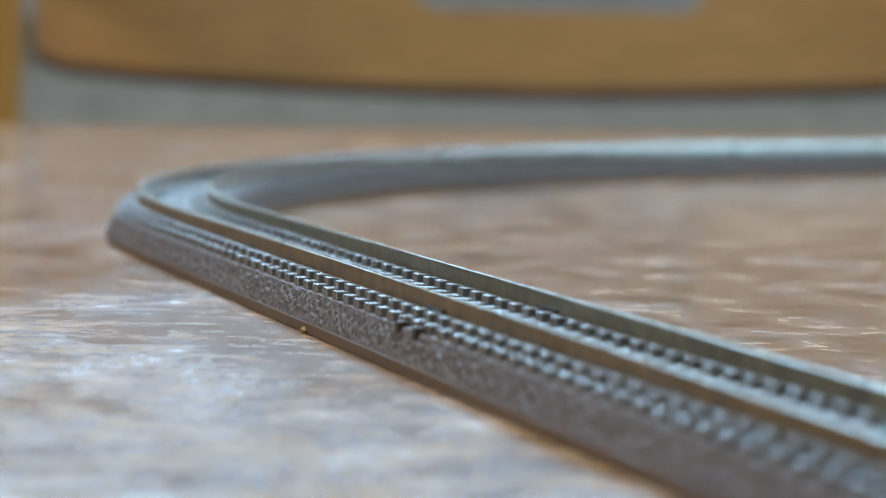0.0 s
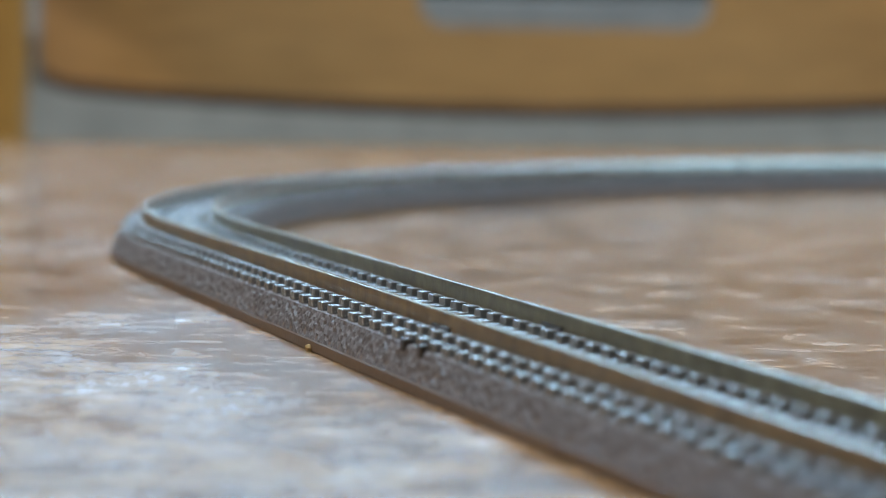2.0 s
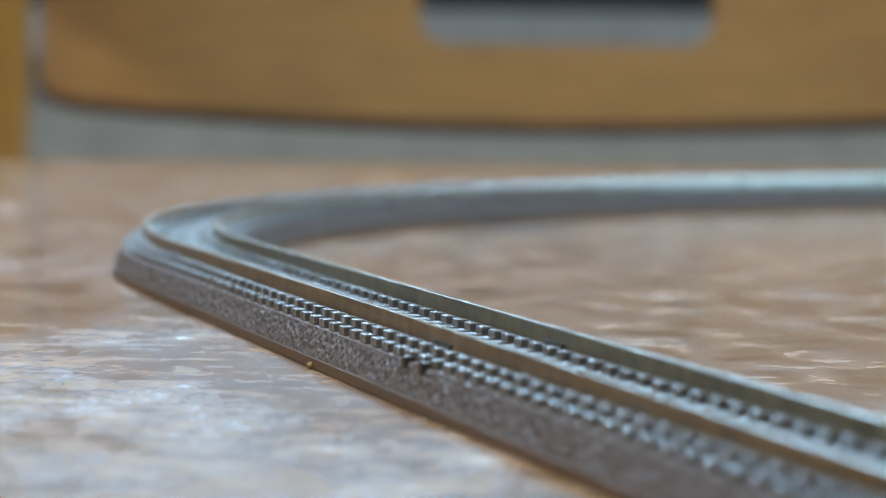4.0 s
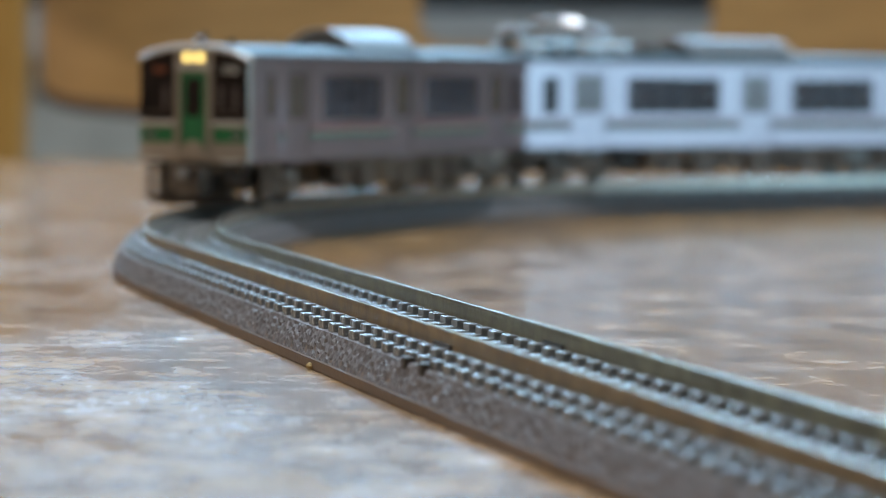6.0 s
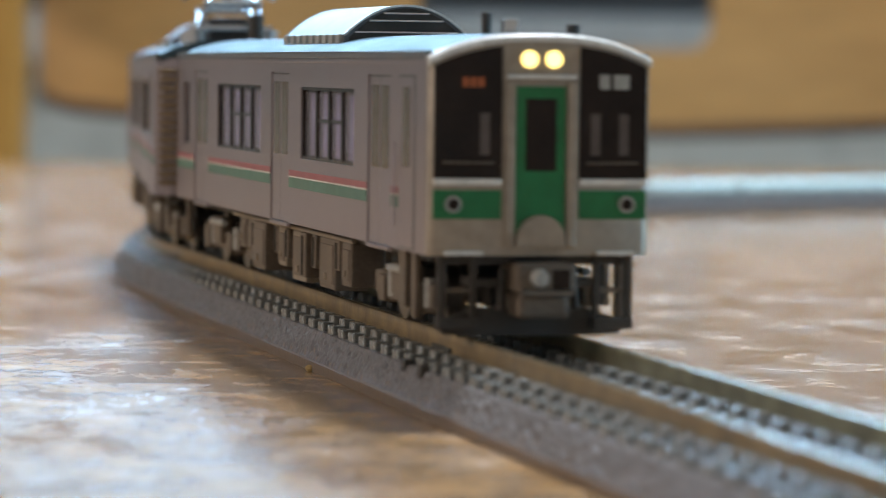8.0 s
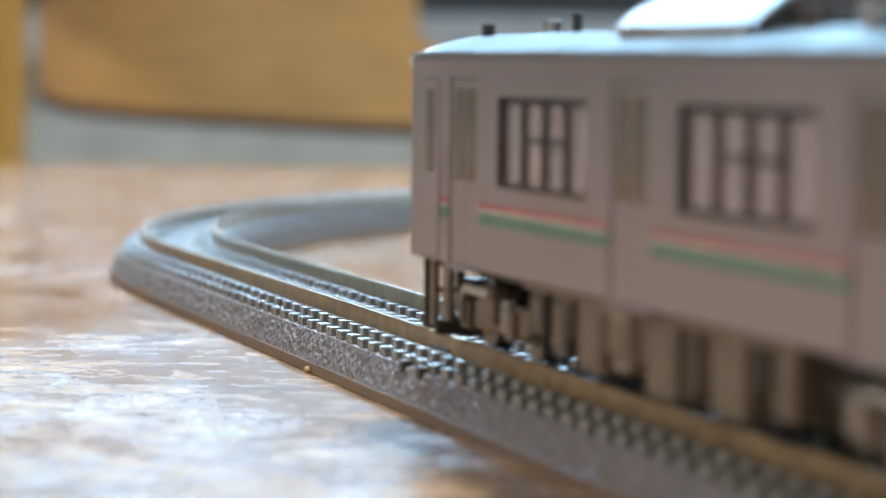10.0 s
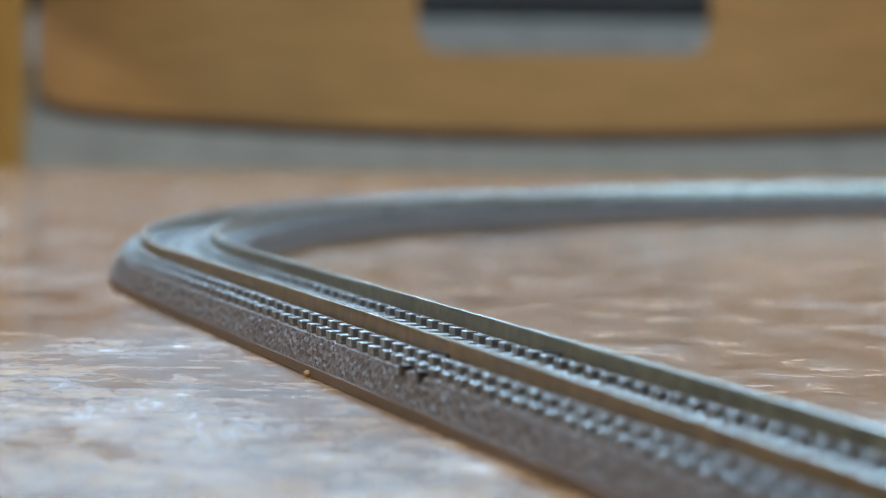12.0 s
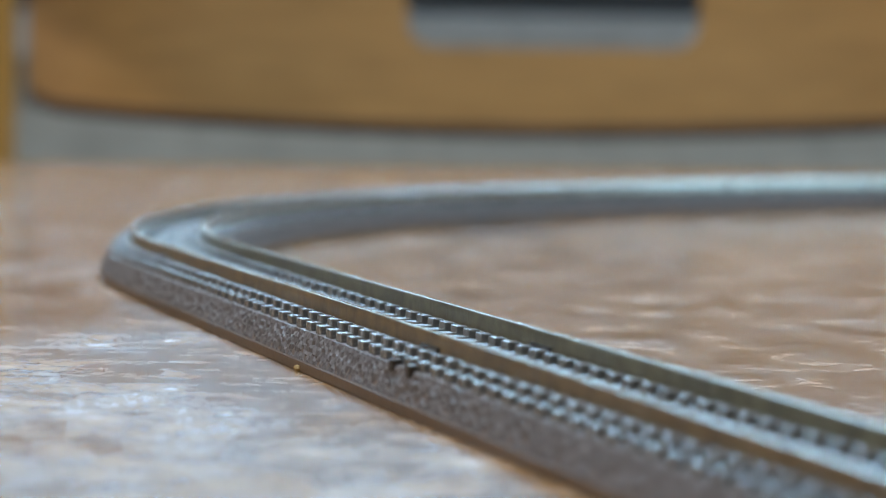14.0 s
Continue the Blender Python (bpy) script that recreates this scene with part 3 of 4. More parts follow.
WINDOWS = [(29.3, 53.9), (75.0, 100.8)]          # from the front
DOORS = [(14.2, 23.4), (59.8, 69.2), (106.6, 115.8)]
CABDOOR = (5.2, 10.6)
ENDWIN = (119.2, 123.4)


def roof_z(y):
    return 23.0 + 2.0 * (1 - (abs(y) / WID) ** 2.6)


def side_wall(sgn):
    """One long side with its window openings, 0.7 mm thick."""
    cuts = sorted({0.9, 128.0, *[v for w in WINDOWS for v in w], *[v for d in DOORS for v in d], *CABDOOR, *ENDWIN})
    zs = [BOT, WIN_Z0, WIN_Z1, TOPZ]
    bm = bmesh.new()
    for a, b in zip(cuts, cuts[1:]):
        for z0, z1 in zip(zs, zs[1:]):
            mid = (a + b) / 2
            door = any(d[0] < mid < d[1] for d in DOORS)
            opening = z0 == WIN_Z0 and (any(w[0] < mid < w[1] for w in WINDOWS) or ENDWIN[0] < mid < ENDWIN[1])
            if opening:
                continue
            y0 = WID - 0.7
            y1 = WID - (0.28 if door and z0 < TOPZ and not (z0 == WIN_Z1) else 0)
            if door and z0 == WIN_Z1:
                quad_box(bm, FRONT - b, FRONT - a, sgn * y0, sgn * (WID - 0.28), z0, 21.6)
                quad_box(bm, FRONT - b, FRONT - a, sgn * y0, sgn * WID, 21.6, z1)
            else:
                quad_box(bm, FRONT - b, FRONT - a, sgn * y0, sgn * y1, z0, z1)
    bmesh.ops.remove_doubles(bm, verts=bm.verts[:], dist=0.001)
    return bm


def window_set(car, sgn, a, b, gleam):
    """A bank of panes in a dark frame, sunk in the side wall."""
    yo, yi = sgn * (WID - 0.12), sgn * (WID - 0.6)
    x1, x0 = FRONT - a, FRONT - b
    fr = part("window_frame", join(block(x0, x1, yi, yo, WIN_Z0, WIN_Z0 + 0.3), block(x0, x1, yi, yo, WIN_Z1 - 0.3, WIN_Z1),
                                   block(x0, x0 + 0.5, yi, yo, WIN_Z0 + 0.3, WIN_Z1 - 0.3), block(x1 - 0.5, x1, yi, yo, WIN_Z0 + 0.3, WIN_Z1 - 0.3)), M_BLACK, car, "thin dark window frame")
    n = 4
    w = (x1 - x0 - 1.0) / n
    for i in range(n):
        u = x0 + 0.5 + i * w
        if i:
            part("mullion", block(u - 0.36, u + 0.36, yi, sgn * (WID - 0.2), WIN_Z0 + 0.3, WIN_Z1 - 0.3), M_BLACK, fr)
        if i in (1, 2):
            part("transom", block(u + 0.36, u + w - 0.36, yi, sgn * (WID - 0.25), 17.0, 17.3), M_BLACK, fr)
        p = part("pane", block(u + (0.36 if i else 0), u + w - (0.36 if i < n - 1 else 0), sgn * (WID - 0.45), sgn * (WID - 0.38), WIN_Z0 + 0.3, WIN_Z1 - 0.3), M_GLASS, fr)
        p.visible_shadow = False
        # pale strips behind the glass imitate what the panes reflect
        if gleam:
            yb = sgn * (WID - 0.85)
            part("gleam", block(u + 0.9, u + w - 0.7, yb - 0.08, yb + 0.08, WIN_Z0 + 0.4, WIN_Z1 - 0.6, 0.03), gleam, fr, "pale strip standing in for a reflection in the pane")


def side_door(car, sgn, a, b):
    x1, x0 = FRONT - a, FRONT - b
    mid = (x0 + x1) / 2
    y0, y1 = sgn * (WID - 0.238), sgn * (WID - 0.1)
    part("door_surround", block(x0 + 0.02, x1 - 0.02, sgn * (WID - 0.279), sgn * (WID - 0.24), BOT + 0.05, 21.55), M_GUTTER, car, "dark gap round the doors")
    for lo, hi in ((x0 + 0.35, mid - 0.1), (mid + 0.1, x1 - 0.35)):
        leaf = part("door_leaf", block(lo, hi, y0, y1, BOT + 0.1, 21.4, 0.05), M_SILVER, car)
        part("door_window", block(lo + (0.9 if lo < mid - 0.5 else 0.3), hi - (0.3 if lo < mid - 0.5 else 0.9), sgn * (WID - 0.2), sgn * (WID - 0.06), 13.6, 20.7, 0.05), M_DOORGLASS, leaf, "tinted upright door window")
    part("door_step", block(x0, x1, sgn * (WID - 0.3), sgn * (WID + 0.12), BOT - 0.35, BOT, 0.05), M_SILVER, car)


def arc_points(y0, y1, zdrop, n=8):
    return [(y0 + (y1 - y0) * i / n, roof_z(y0 + (y1 - y0) * i / n) - zdrop) for i in range(n + 1)]


def build_front(car):
    x = FRONT
    # face plate with rounded corners in plan
    outline = arc_points(-WID, WID, 0.25, 20)
    pts = [(-WID, BOT), *outline, (WID, BOT)]
    bm = bmesh.new()
    rings = []
    for back, inset in ((0.9, 0.0), (0.45, 0.12), (0.16, 0.36), (0.0, 0.75)):
        rings.append([bm.verts.new((x - back, y * (WID - inset) / WID, z if z <= BOT else z - inset * 0.25)) for y, z in pts])
    for r0, r1 in zip(rings, rings[1:]):
        for k in range(len(pts)):
            j = (k + 1) % len(pts)
            bm.faces.new((r0[k], r0[j], r1[j], r1[k]))
    bm.faces.new(rings[-1])
    bm.faces.new([bm.verts.new((v.co.x, v.co.y * 0.99, v.co.z)) for v in rings[0]][::-1])
    part("front_face", bm, M_FACE, car, "warm grey front panel", smooth=True)
    # bright rim along the roof's front edge
    bm = bmesh.new()
    rows = []
    for y, z in arc_points(-WID, WID, 0, 24):
        rows.append([bm.verts.new((xx, y, z + dz)) for xx, dz in ((x - 1.6, 0.12), (x - 0.2, 0.12), (x + 0.1, -0.1), (x + 0.1, -0.55), (x - 1.0, -0.6))])
    for a, b in zip(rows, rows[1:]):
        for k in range(5):
            bm.faces.new((a[k], b[k], b[(k + 1) % 5], a[(k + 1) % 5]))
    bm.faces.new(rows[0])
    bm.faces.new(rows[-1][::-1])
    part("roof_rim", bm, M_RIM, car, "bright rim round the roof's front edge", smooth=True)
    for sgn in (-1, 1):
        lo, hi = sgn * 3.25, sgn * 8.95
        top = arc_points(lo, hi, 0.85, 8)
        mask = part("windscreen", prism([(lo, 13.3), *top, (hi, 13.3)], "x", x - 0.1, x + 0.14), M_BLACK, car, "black glossy windscreen")
        part("wiper", rod((x + 0.22, sgn * 3.9, 14.55), (x + 0.22, sgn * 8.2, 14.6), 0.1, 6), M_UNDER, mask, "thin parked wiper")
        for yy in ((4.6, 7.0) if sgn > 0 else (4.7,)):
            part("cab_bar", block(x + 0.12, x + 0.155, sgn * yy - 0.4, sgn * yy + 0.4, 15.2, 18.6), M_CABBAR, mask, "faint upright bar behind the glass")
        part("white_trim", block(x - 0.1, x + 0.35, min(lo, hi), max(lo, hi), 12.75, 13.28, 0.12), M_WHITE, car, "white bar under the windscreen")
        part("green_panel", block(x - 0.1, x + 0.1, min(lo, hi), max(lo, hi), 10.0, 12.35, 0.04), M_GREEN, car, "dark green front panel")
        tl = part("tail_lamp", rod((x, sgn * 7.3, 11.2), (x + 0.28, sgn * 7.3, 11.2), 0.7, 20), M_LOGO, car, "round unlit tail lamp in a dull ring")
        part("lens", rod((x + 0.2, sgn * 7.3, 11.2), (x + 0.32, sgn * 7.3, 11.2), 0.46, 16), M_BLACK, tl)
        part("step_bar", block(x - 0.1, x + 0.4, sgn * 6.4 - 1.6, sgn * 6.4 + 1.6, 7.05, 7.4, 0.1), M_WHITE, car, "pale step bar")
        hd = part("headlight", rod((x - 0.1, sgn * 1.02, 23.0), (x + 0.22, sgn * 1.02, 23.0), 0.69, 24), M_HEAD, car, "round lit yellow headlight")
        # frame posts beside the end door
        part("door_post", block(x - 0.1, x + 0.3, sgn * 2.62 - 0.4, sgn * 2.62 + 0.4, 7.6, 21.2, 0.1), M_FACE, car)
    part("lamp_panel", block(x - 0.1, x + 0.08, -3.2, 3.2, 21.95, 24.0, 0.03), M_FACE, car)
    part("handrail", block(x, x + 0.4, -2.95, 2.95, 21.4, 21.75, 0.1), M_RIM, car, "pale bar under the headlights")
    door = part("end_door", block(x - 0.1, x + 0.12, -2.1, 2.1, 8.2, 20.8, 0.06), M_GREEN, car, "green end door")
    part("door_window", block(x, x + 0.16, -1.3, 1.3, 13.9, 19.8, 0.05), M_BLACK, door)
    # crest under the door: half disc
    half = [(2.1 * cos(pi * i / 16), 8.2 + 2.15 * sin(pi * i / 16)) for i in range(17)] + [(-2.1, 7.7), (2.1, 7.7)]
    part("jumper_cover", prism(half, "x", x, x + 0.6, 0.1), M_FACE, car, "half-round grey cover under the end door")
    for sgn in (-1, 1):
        part("cover_ear", block(x, x + 0.45, sgn * 2.5 - 0.3, sgn * 2.5 + 0.3, 7.7, 9.0, 0.1), M_FACE, car)
    # lettered signs drawn as plain bars and shapes
    for i in range(3):
        part("sign_bar", block(x + 0.1, x + 0.16, -6.6 + i * 0.65, -6.1 + i * 0.65, 20.7, 21.5), M_LED, car, "dim orange sign bar")
    bm = join(block(x + 0.1, x + 0.17, 4.9, 5.75, 20.6, 21.8), block(x + 0.1, x + 0.17, 6.1, 7.4, 20.6, 21.8))
    part("emblem", bm, M_LOGO, car, "pale grey emblem")
    # driver's seats behind the screen stay dark; coupler and pilot below
    cp = part("coupler", join(block(x - 3, x + 2.4, -2.5, 2.5, 4.1, 6.5, 0.4), block(x - 3, x + 1.9, -2.1, 2.1, 2.0, 4.0, 0.4)), M_UNDER, car, "dull grey moulded coupler box")
    part("socket", block(x + 2.3, x + 2.46, 0.5, 2.0, 4.4, 6.0, 0.05), M_BLACK, cp, "dark coupler socket")
    part("knuckle", rod((x + 2.2, -0.6, 5.3), (x + 3.4, -0.6, 5.3), 0.85, 14, 0.55), M_LOGO, cp, "pale coupler cone")
    part("coupler_lip", block(x + 2.2, x + 2.9, -2.2, 2.2, 3.9, 4.3, 0.15), M_UNDER, cp)
    part("coupler_arm", block(x - 6, x - 1.2, -5.2, 5.2, 4.3, 5.1, 0.2), M_DARK, car)
    for sgn in (-1, 1):
        pil = part("pilot_bracket", join(block(x - 1.6, x - 1.0, sgn * 7.9 - 0.35, sgn * 7.9 + 0.35, 1.6, BOT, 0.1), block(x - 1.6, x - 1.0, sgn * 5.2 - 0.3, sgn * 5.2 + 0.3, 1.6, BOT, 0.1),
                                         block(x - 1.8, x - 0.8, sgn * 6.6 - 1.7, sgn * 6.6 + 1.7, 0.9, 1.9, 0.15)), M_DARK, car, "dark step frame under the cab")
        part("step_tread", block(x - 2.4, x - 1.3, sgn * 6.6 - 1.2, sgn * 6.6 + 1.2, 3.9, 4.3, 0.08), M_UNDER, pil)
    plough = [(-7.6, 1.6), (-7.6, 0.5), (-5.0, 0.35), (5.0, 0.35), (7.6, 0.5), (7.6, 1.6), (4.2, 2.7), (-4.2, 2.7)]
    part("snow_plough", prism(plough, "x", x - 3.2, x - 1.9, 0.12), M_DARK, car, "black snow plough")
    part("air_hose", rod((x - 0.6, -3.0, 5.9), (x - 0.2, -3.2, 2.6), 0.28, 8), M_DARK, car)
    part("air_hose", rod((x - 0.6, 3.0, 5.9), (x - 0.2, 3.2, 2.6), 0.28, 8), M_DARK, car)


def build_air_conditioner(car, a, b):
    """Arched unit across the roof: smooth crown, fins along both long edges, dark louvred ends."""
    half, low, high = 6.0, 24.35, 28.1

    def arch(y, grow=0.0):
        return low + 0.9 + (high - low - 0.9 + grow) * max(0.0, 1 - (abs(y) / half) ** 2.1)
    ys = [-half + 2 * half * i / 20 for i in range(21)]
    outline = [(-half, low), *[(y, arch(y)) for y in ys], (half, low)]
    ac = part("air_conditioner", prism(outline, "x", FRONT - b, FRONT - a), M_UNIT, car, "arched grey roof air conditioner", smooth=True)
    for x0, x1, out in ((FRONT - a, FRONT - a + 0.12, 1), (FRONT - b - 0.12, FRONT - b, -1)):
        face = [(-half + 0.5, low + 0.1), *[(y * 0.93, arch(y) - 0.3) for y in ys], (half - 0.5, low + 0.1)]
        part("end_panel", prism(face, "x", x0, x1), M_DARK, ac, "dark louvred end")
        for z, w in ((25.5, 5.0), (26.6, 3.6), (27.3, 2.2)):
            xm = x1 if out > 0 else x0
            part("louvre", block(xm - 0.12, xm + 0.12, -w, w, z - 0.1, z + 0.1, 0.04), M_CHROME, ac, "bright louvre strip")
        rim = bmesh.new()
        rows = []
        xe = FRONT - a if out > 0 else FRONT - b
        for y in ys:
            rows.append([rim.verts.new((xe + dx, y, arch(y) + dz)) for dx, dz in ((-0.35, 0.06), (0.3 * out, 0.06), (0.3 * out, -0.16), (-0.35, -0.16))])
        for r0, r1 in zip(rows, rows[1:]):
            for k in range(4):
                rim.faces.new((r0[k], r1[k], r1[(k + 1) % 4], r0[(k + 1) % 4]))
        part("end_rim", rim, M_RIM, ac, "pale rim")
    n = 9
    for sgn in (-1, 1):
        for k in range(n):
            x = FRONT - b + (b - a) * (k + 0.5) / n
            part("edge_fin", block(x - 1.0, x + 1.0, sgn * (half + 0.1) - 0.3, sgn * (half + 0.1) + 0.3, low - 0.3, low + 0.95, 0.15), M_LOGO, ac)


def build_pantograph(car):
    base = part("pantograph", join(block(REAR + 4, REAR + 33, -4.6, -4.0, 26.3, 26.9, 0.1), block(REAR + 4, REAR + 33, 4.0, 4.6, 26.3, 26.9, 0.1),
                                   block(REAR + 5, REAR + 6, -4.6, 4.6, 26.4, 26.9, 0.1), block(REAR + 31, REAR + 32, -4.6, 4.6, 26.4, 26.9, 0.1),
                                   block(REAR + 15, REAR + 21, -4.6, 4.6, 26.4, 26.9, 0.1)), M_CHROME, car, "half-raised diamond pantograph on pale insulators")
    for x in (REAR + 5.5, REAR + 14, REAR + 23, REAR + 31.5):
        for y in (-4.3, 4.3):
            z0 = roof_z(y) - 0.1
            part("insulator", join(rod((x, y, z0), (x, y, 26.35), 0.8, 12), rod((x, y, z0 + 0.5), (x, y, z0 + 0.8), 1.1, 12), rod((x, y, z0 + 1.3), (x, y, z0 + 1.6), 1.1, 12)), M_INSULATOR, base, "pale ribbed insulator")
    for y in (-3.4, 3.4):
        for foot, knee, zk in ((16.0, 5.5, 29.4), (20.0, 28.5, 29.0)):
            part("lower_arm", rod((REAR + foot, y, 26.8), (REAR + knee, y * 0.9, zk), 0.36, 8), M_CHROME, base, "bright metal lower arm")
            part("upper_arm", rod((REAR + knee, y * 0.9, zk), (REAR + 16.5, y * 0.55, 30.9), 0.26, 8), M_CHROME, base, "thin bright upper arm")
    for knee, zk in ((5.5, 29.4), (28.5, 29.0)):
        part("cross_bar", rod((REAR + knee, -3.4, zk), (REAR + knee, 3.4, zk), 0.4, 8), M_CHROME, base)
        part("brace", rod((REAR + knee, -3.0, zk), (REAR + 16.5, 1.6, 30.9), 0.16, 6), M_CHROME, base)
    for x in (REAR + 15.2, REAR + 17.8):
        part("collector_strip", join(rod((x, -4.0, 31.2), (x, 4.0, 31.2), 0.4, 8), rod((x, 4.0, 31.2), (x, 5.6, 30.2), 0.3, 8), rod((x, -4.0, 31.2), (x, -5.6, 30.2), 0.3, 8)), M_CHROME, base, "bright contact strip")
    part("motor_box", block(REAR + 15.5, REAR + 20.5, -2.4, 2.4, 25.0, 28.0, 0.4), M_DARK, base, "dark pantograph drive box")
    part("arrester", rod((REAR + 1.8, -2.5, 24.7), (REAR + 1.8, -2.5, 28.2), 0.9, 12), M_DARK, base)
    part("roof_box", block(REAR + 36.5, REAR + 41.5, -4.5, 1.0, 24.6, 26.9, 0.25), M_UNDER, car, "brown-grey roof equipment box")
    part("roof_box", block(REAR + 43.0, REAR + 48.0, -3.5, 3.5, 24.6, 26.3, 0.25), M_DARK, car)
    part("roof_cable", rod((REAR + 33, 3.6, 25.4), (REAR + 49, 3.2, 25.3), 0.2, 6), M_DARK, car)


def build_bogie(car, x):
    bg = part("bogie", join(block(-12.5, 12.5, -2.6, 2.6, 2.4, 4.6, 0.3), block(-3, 3, -6, 6, 3.2, 5.4, 0.3)), M_DARK, car, "dark two-axle bogie", m=pose(x * MM, 0, 0))
    for sgn in (-1, 1):
        y = sgn * 6.4
        outline = [(-11.5, 2.3), (-11.5, 4.2), (-8, 4.3), (-4.2, 3.6), (4.2, 3.6), (8, 4.3), (11.5, 4.2), (11.5, 2.3), (7.5, 1.5), (4, 2.0), (-4, 2.0), (-7.5, 1.5)]
        sf = part("side_frame", prism(outline, "y", y - 0.6, y + 0.6, 0.12), M_UNDER, bg, "grey-brown bogie side frame")
        for ax in (-7.0, 7.0):
            part("axle_box", block(ax - 1.3, ax + 1.3, y + sgn * 0.5 - 0.6, y + sgn * 0.5 + 0.6, 1.7, 4.0, 0.2), M_UNDER, sf)
            part("spring", rod((ax + 2.3, y + sgn * 0.4, 2.2), (ax + 2.3, y + sgn * 0.4, 4.6), 0.55, 10), M_LOGO, sf)
        part("bolster", block(-2.6, 2.6, y + sgn * 0.5 - 0.7, y + sgn * 0.5 + 0.7, 2.6, 5.4, 0.3), M_UNDER, sf)
        part("damper", rod((-2.4, y + sgn * 1.3, 4.9), (6.0, y + sgn * 1.3, 4.9), 0.35, 8), M_LOGO, sf)
    for ax in (-7.0, 7.0):
        for sgn in (-1, 1):
            w = join(rod((ax, sgn * 4.15, 2.85), (ax, sgn * 5.3, 2.85), 2.8, 28), rod((ax, sgn * 3.95, 2.85), (ax, sgn * 4.15, 2.85), 3.2, 28))
            part("wheel", w, M_STEEL, bg, "blackened metal wheel", smooth=True)
        part("axle", rod((ax, -4, 2.85), (ax, 4, 2.85), 0.5, 10), M_STEEL, bg)
        part("contact_plate", block(ax - 1.0, ax + 1.0, 5.55, 5.75, 1.3, 2.4), M_BRASS, bg, "brass pick-up plate")
    return bg


def build_underframe(car):
    part("chassis", block(REAR + 1, FRONT - 1.5, -7.6, 7.6, 6.2, 7.6, 0.1), M_DARK, car, "dark chassis plate")
    rng = random.Random(7)
    spans = [(-30.0, -26.0, 2.2), (-25.0, -22.6, 3.4), (-21.6, -14.5, 1.4), (-13.6, -12.0, 3.0), (-11.2, -8.6, 2.0), (-7.6, -1.0, 1.3),
             (0.0, 1.4, 3.2), (2.4, 6.4, 2.3), (7.2, 9.0, 3.4), (9.8, 16.4, 1.5), (17.4, 19.0, 3.5), (20.0, 24.0, 1.9), (25.0, 28.5, 3.0)]
    for sgn in (-1, 1):
        for a, b, z in spans:
            if sgn < 0:
                a, b = -b, -a
            out = sgn * rng.uniform(6.4, 7.3)
            bx = part("equipment_box", block(a, b, out - 1.6, out + 1.6, z, 6.3, 0.22), rng.choice([M_UNDER, M_UNDER, M_DARK, M_PIPE]), car, "brown-grey underfloor equipment box")
            if b - a > 3:
                part("box_lid", block(a + 0.5, b - 0.5, out + sgn * 1.6 - 0.12, out + sgn * 1.6 + 0.12, z + 0.5, 5.6, 0.08), M_UNDER, bx)
                part("latch", block((a + b) / 2 - 0.3, (a + b) / 2 + 0.3, out + sgn * 1.75 - 0.12, out + sgn * 1.75 + 0.12, z + 0.9, z + 1.5), M_PIPE, bx)
            else:
                part("rib", block((a + b) / 2 - 0.2, (a + b) / 2 + 0.2, out + sgn * 1.6 - 0.15, out + sgn * 1.6 + 0.15, z + 0.2, 6.0), M_DARK, bx)
        part("pipe_run", rod((-31, sgn * 8.2, 6.45), (31, sgn * 8.2, 6.45), 0.24, 8), M_PIPE, car)
        part("air_tank", rod((-36, sgn * 5.0, 4.0), (-29, sgn * 5.0, 4.0), 1.5, 14), M_DARK, car)
        # cab-end skirt and steps
        part("skirt", block(FRONT - 12.5, FRONT - 10.2, sgn * 8.6 - 0.3, sgn * 8.6 + 0.3, 2.2, 7.0, 0.1), M_UNDER, car)
        part("ladder", block(FRONT - 7.6, FRONT - 6.2, sgn * 8.7 - 0.25, sgn * 8.7 + 0.25, 1.5, 7.0, 0.1), M_UNDER, car)
        part("ladder", block(REAR + 2.0, REAR + 3.4, sgn * 8.3 - 0.25, sgn * 8.3 + 0.25, 2.5, 7.0, 0.1), M_UNDER, car)


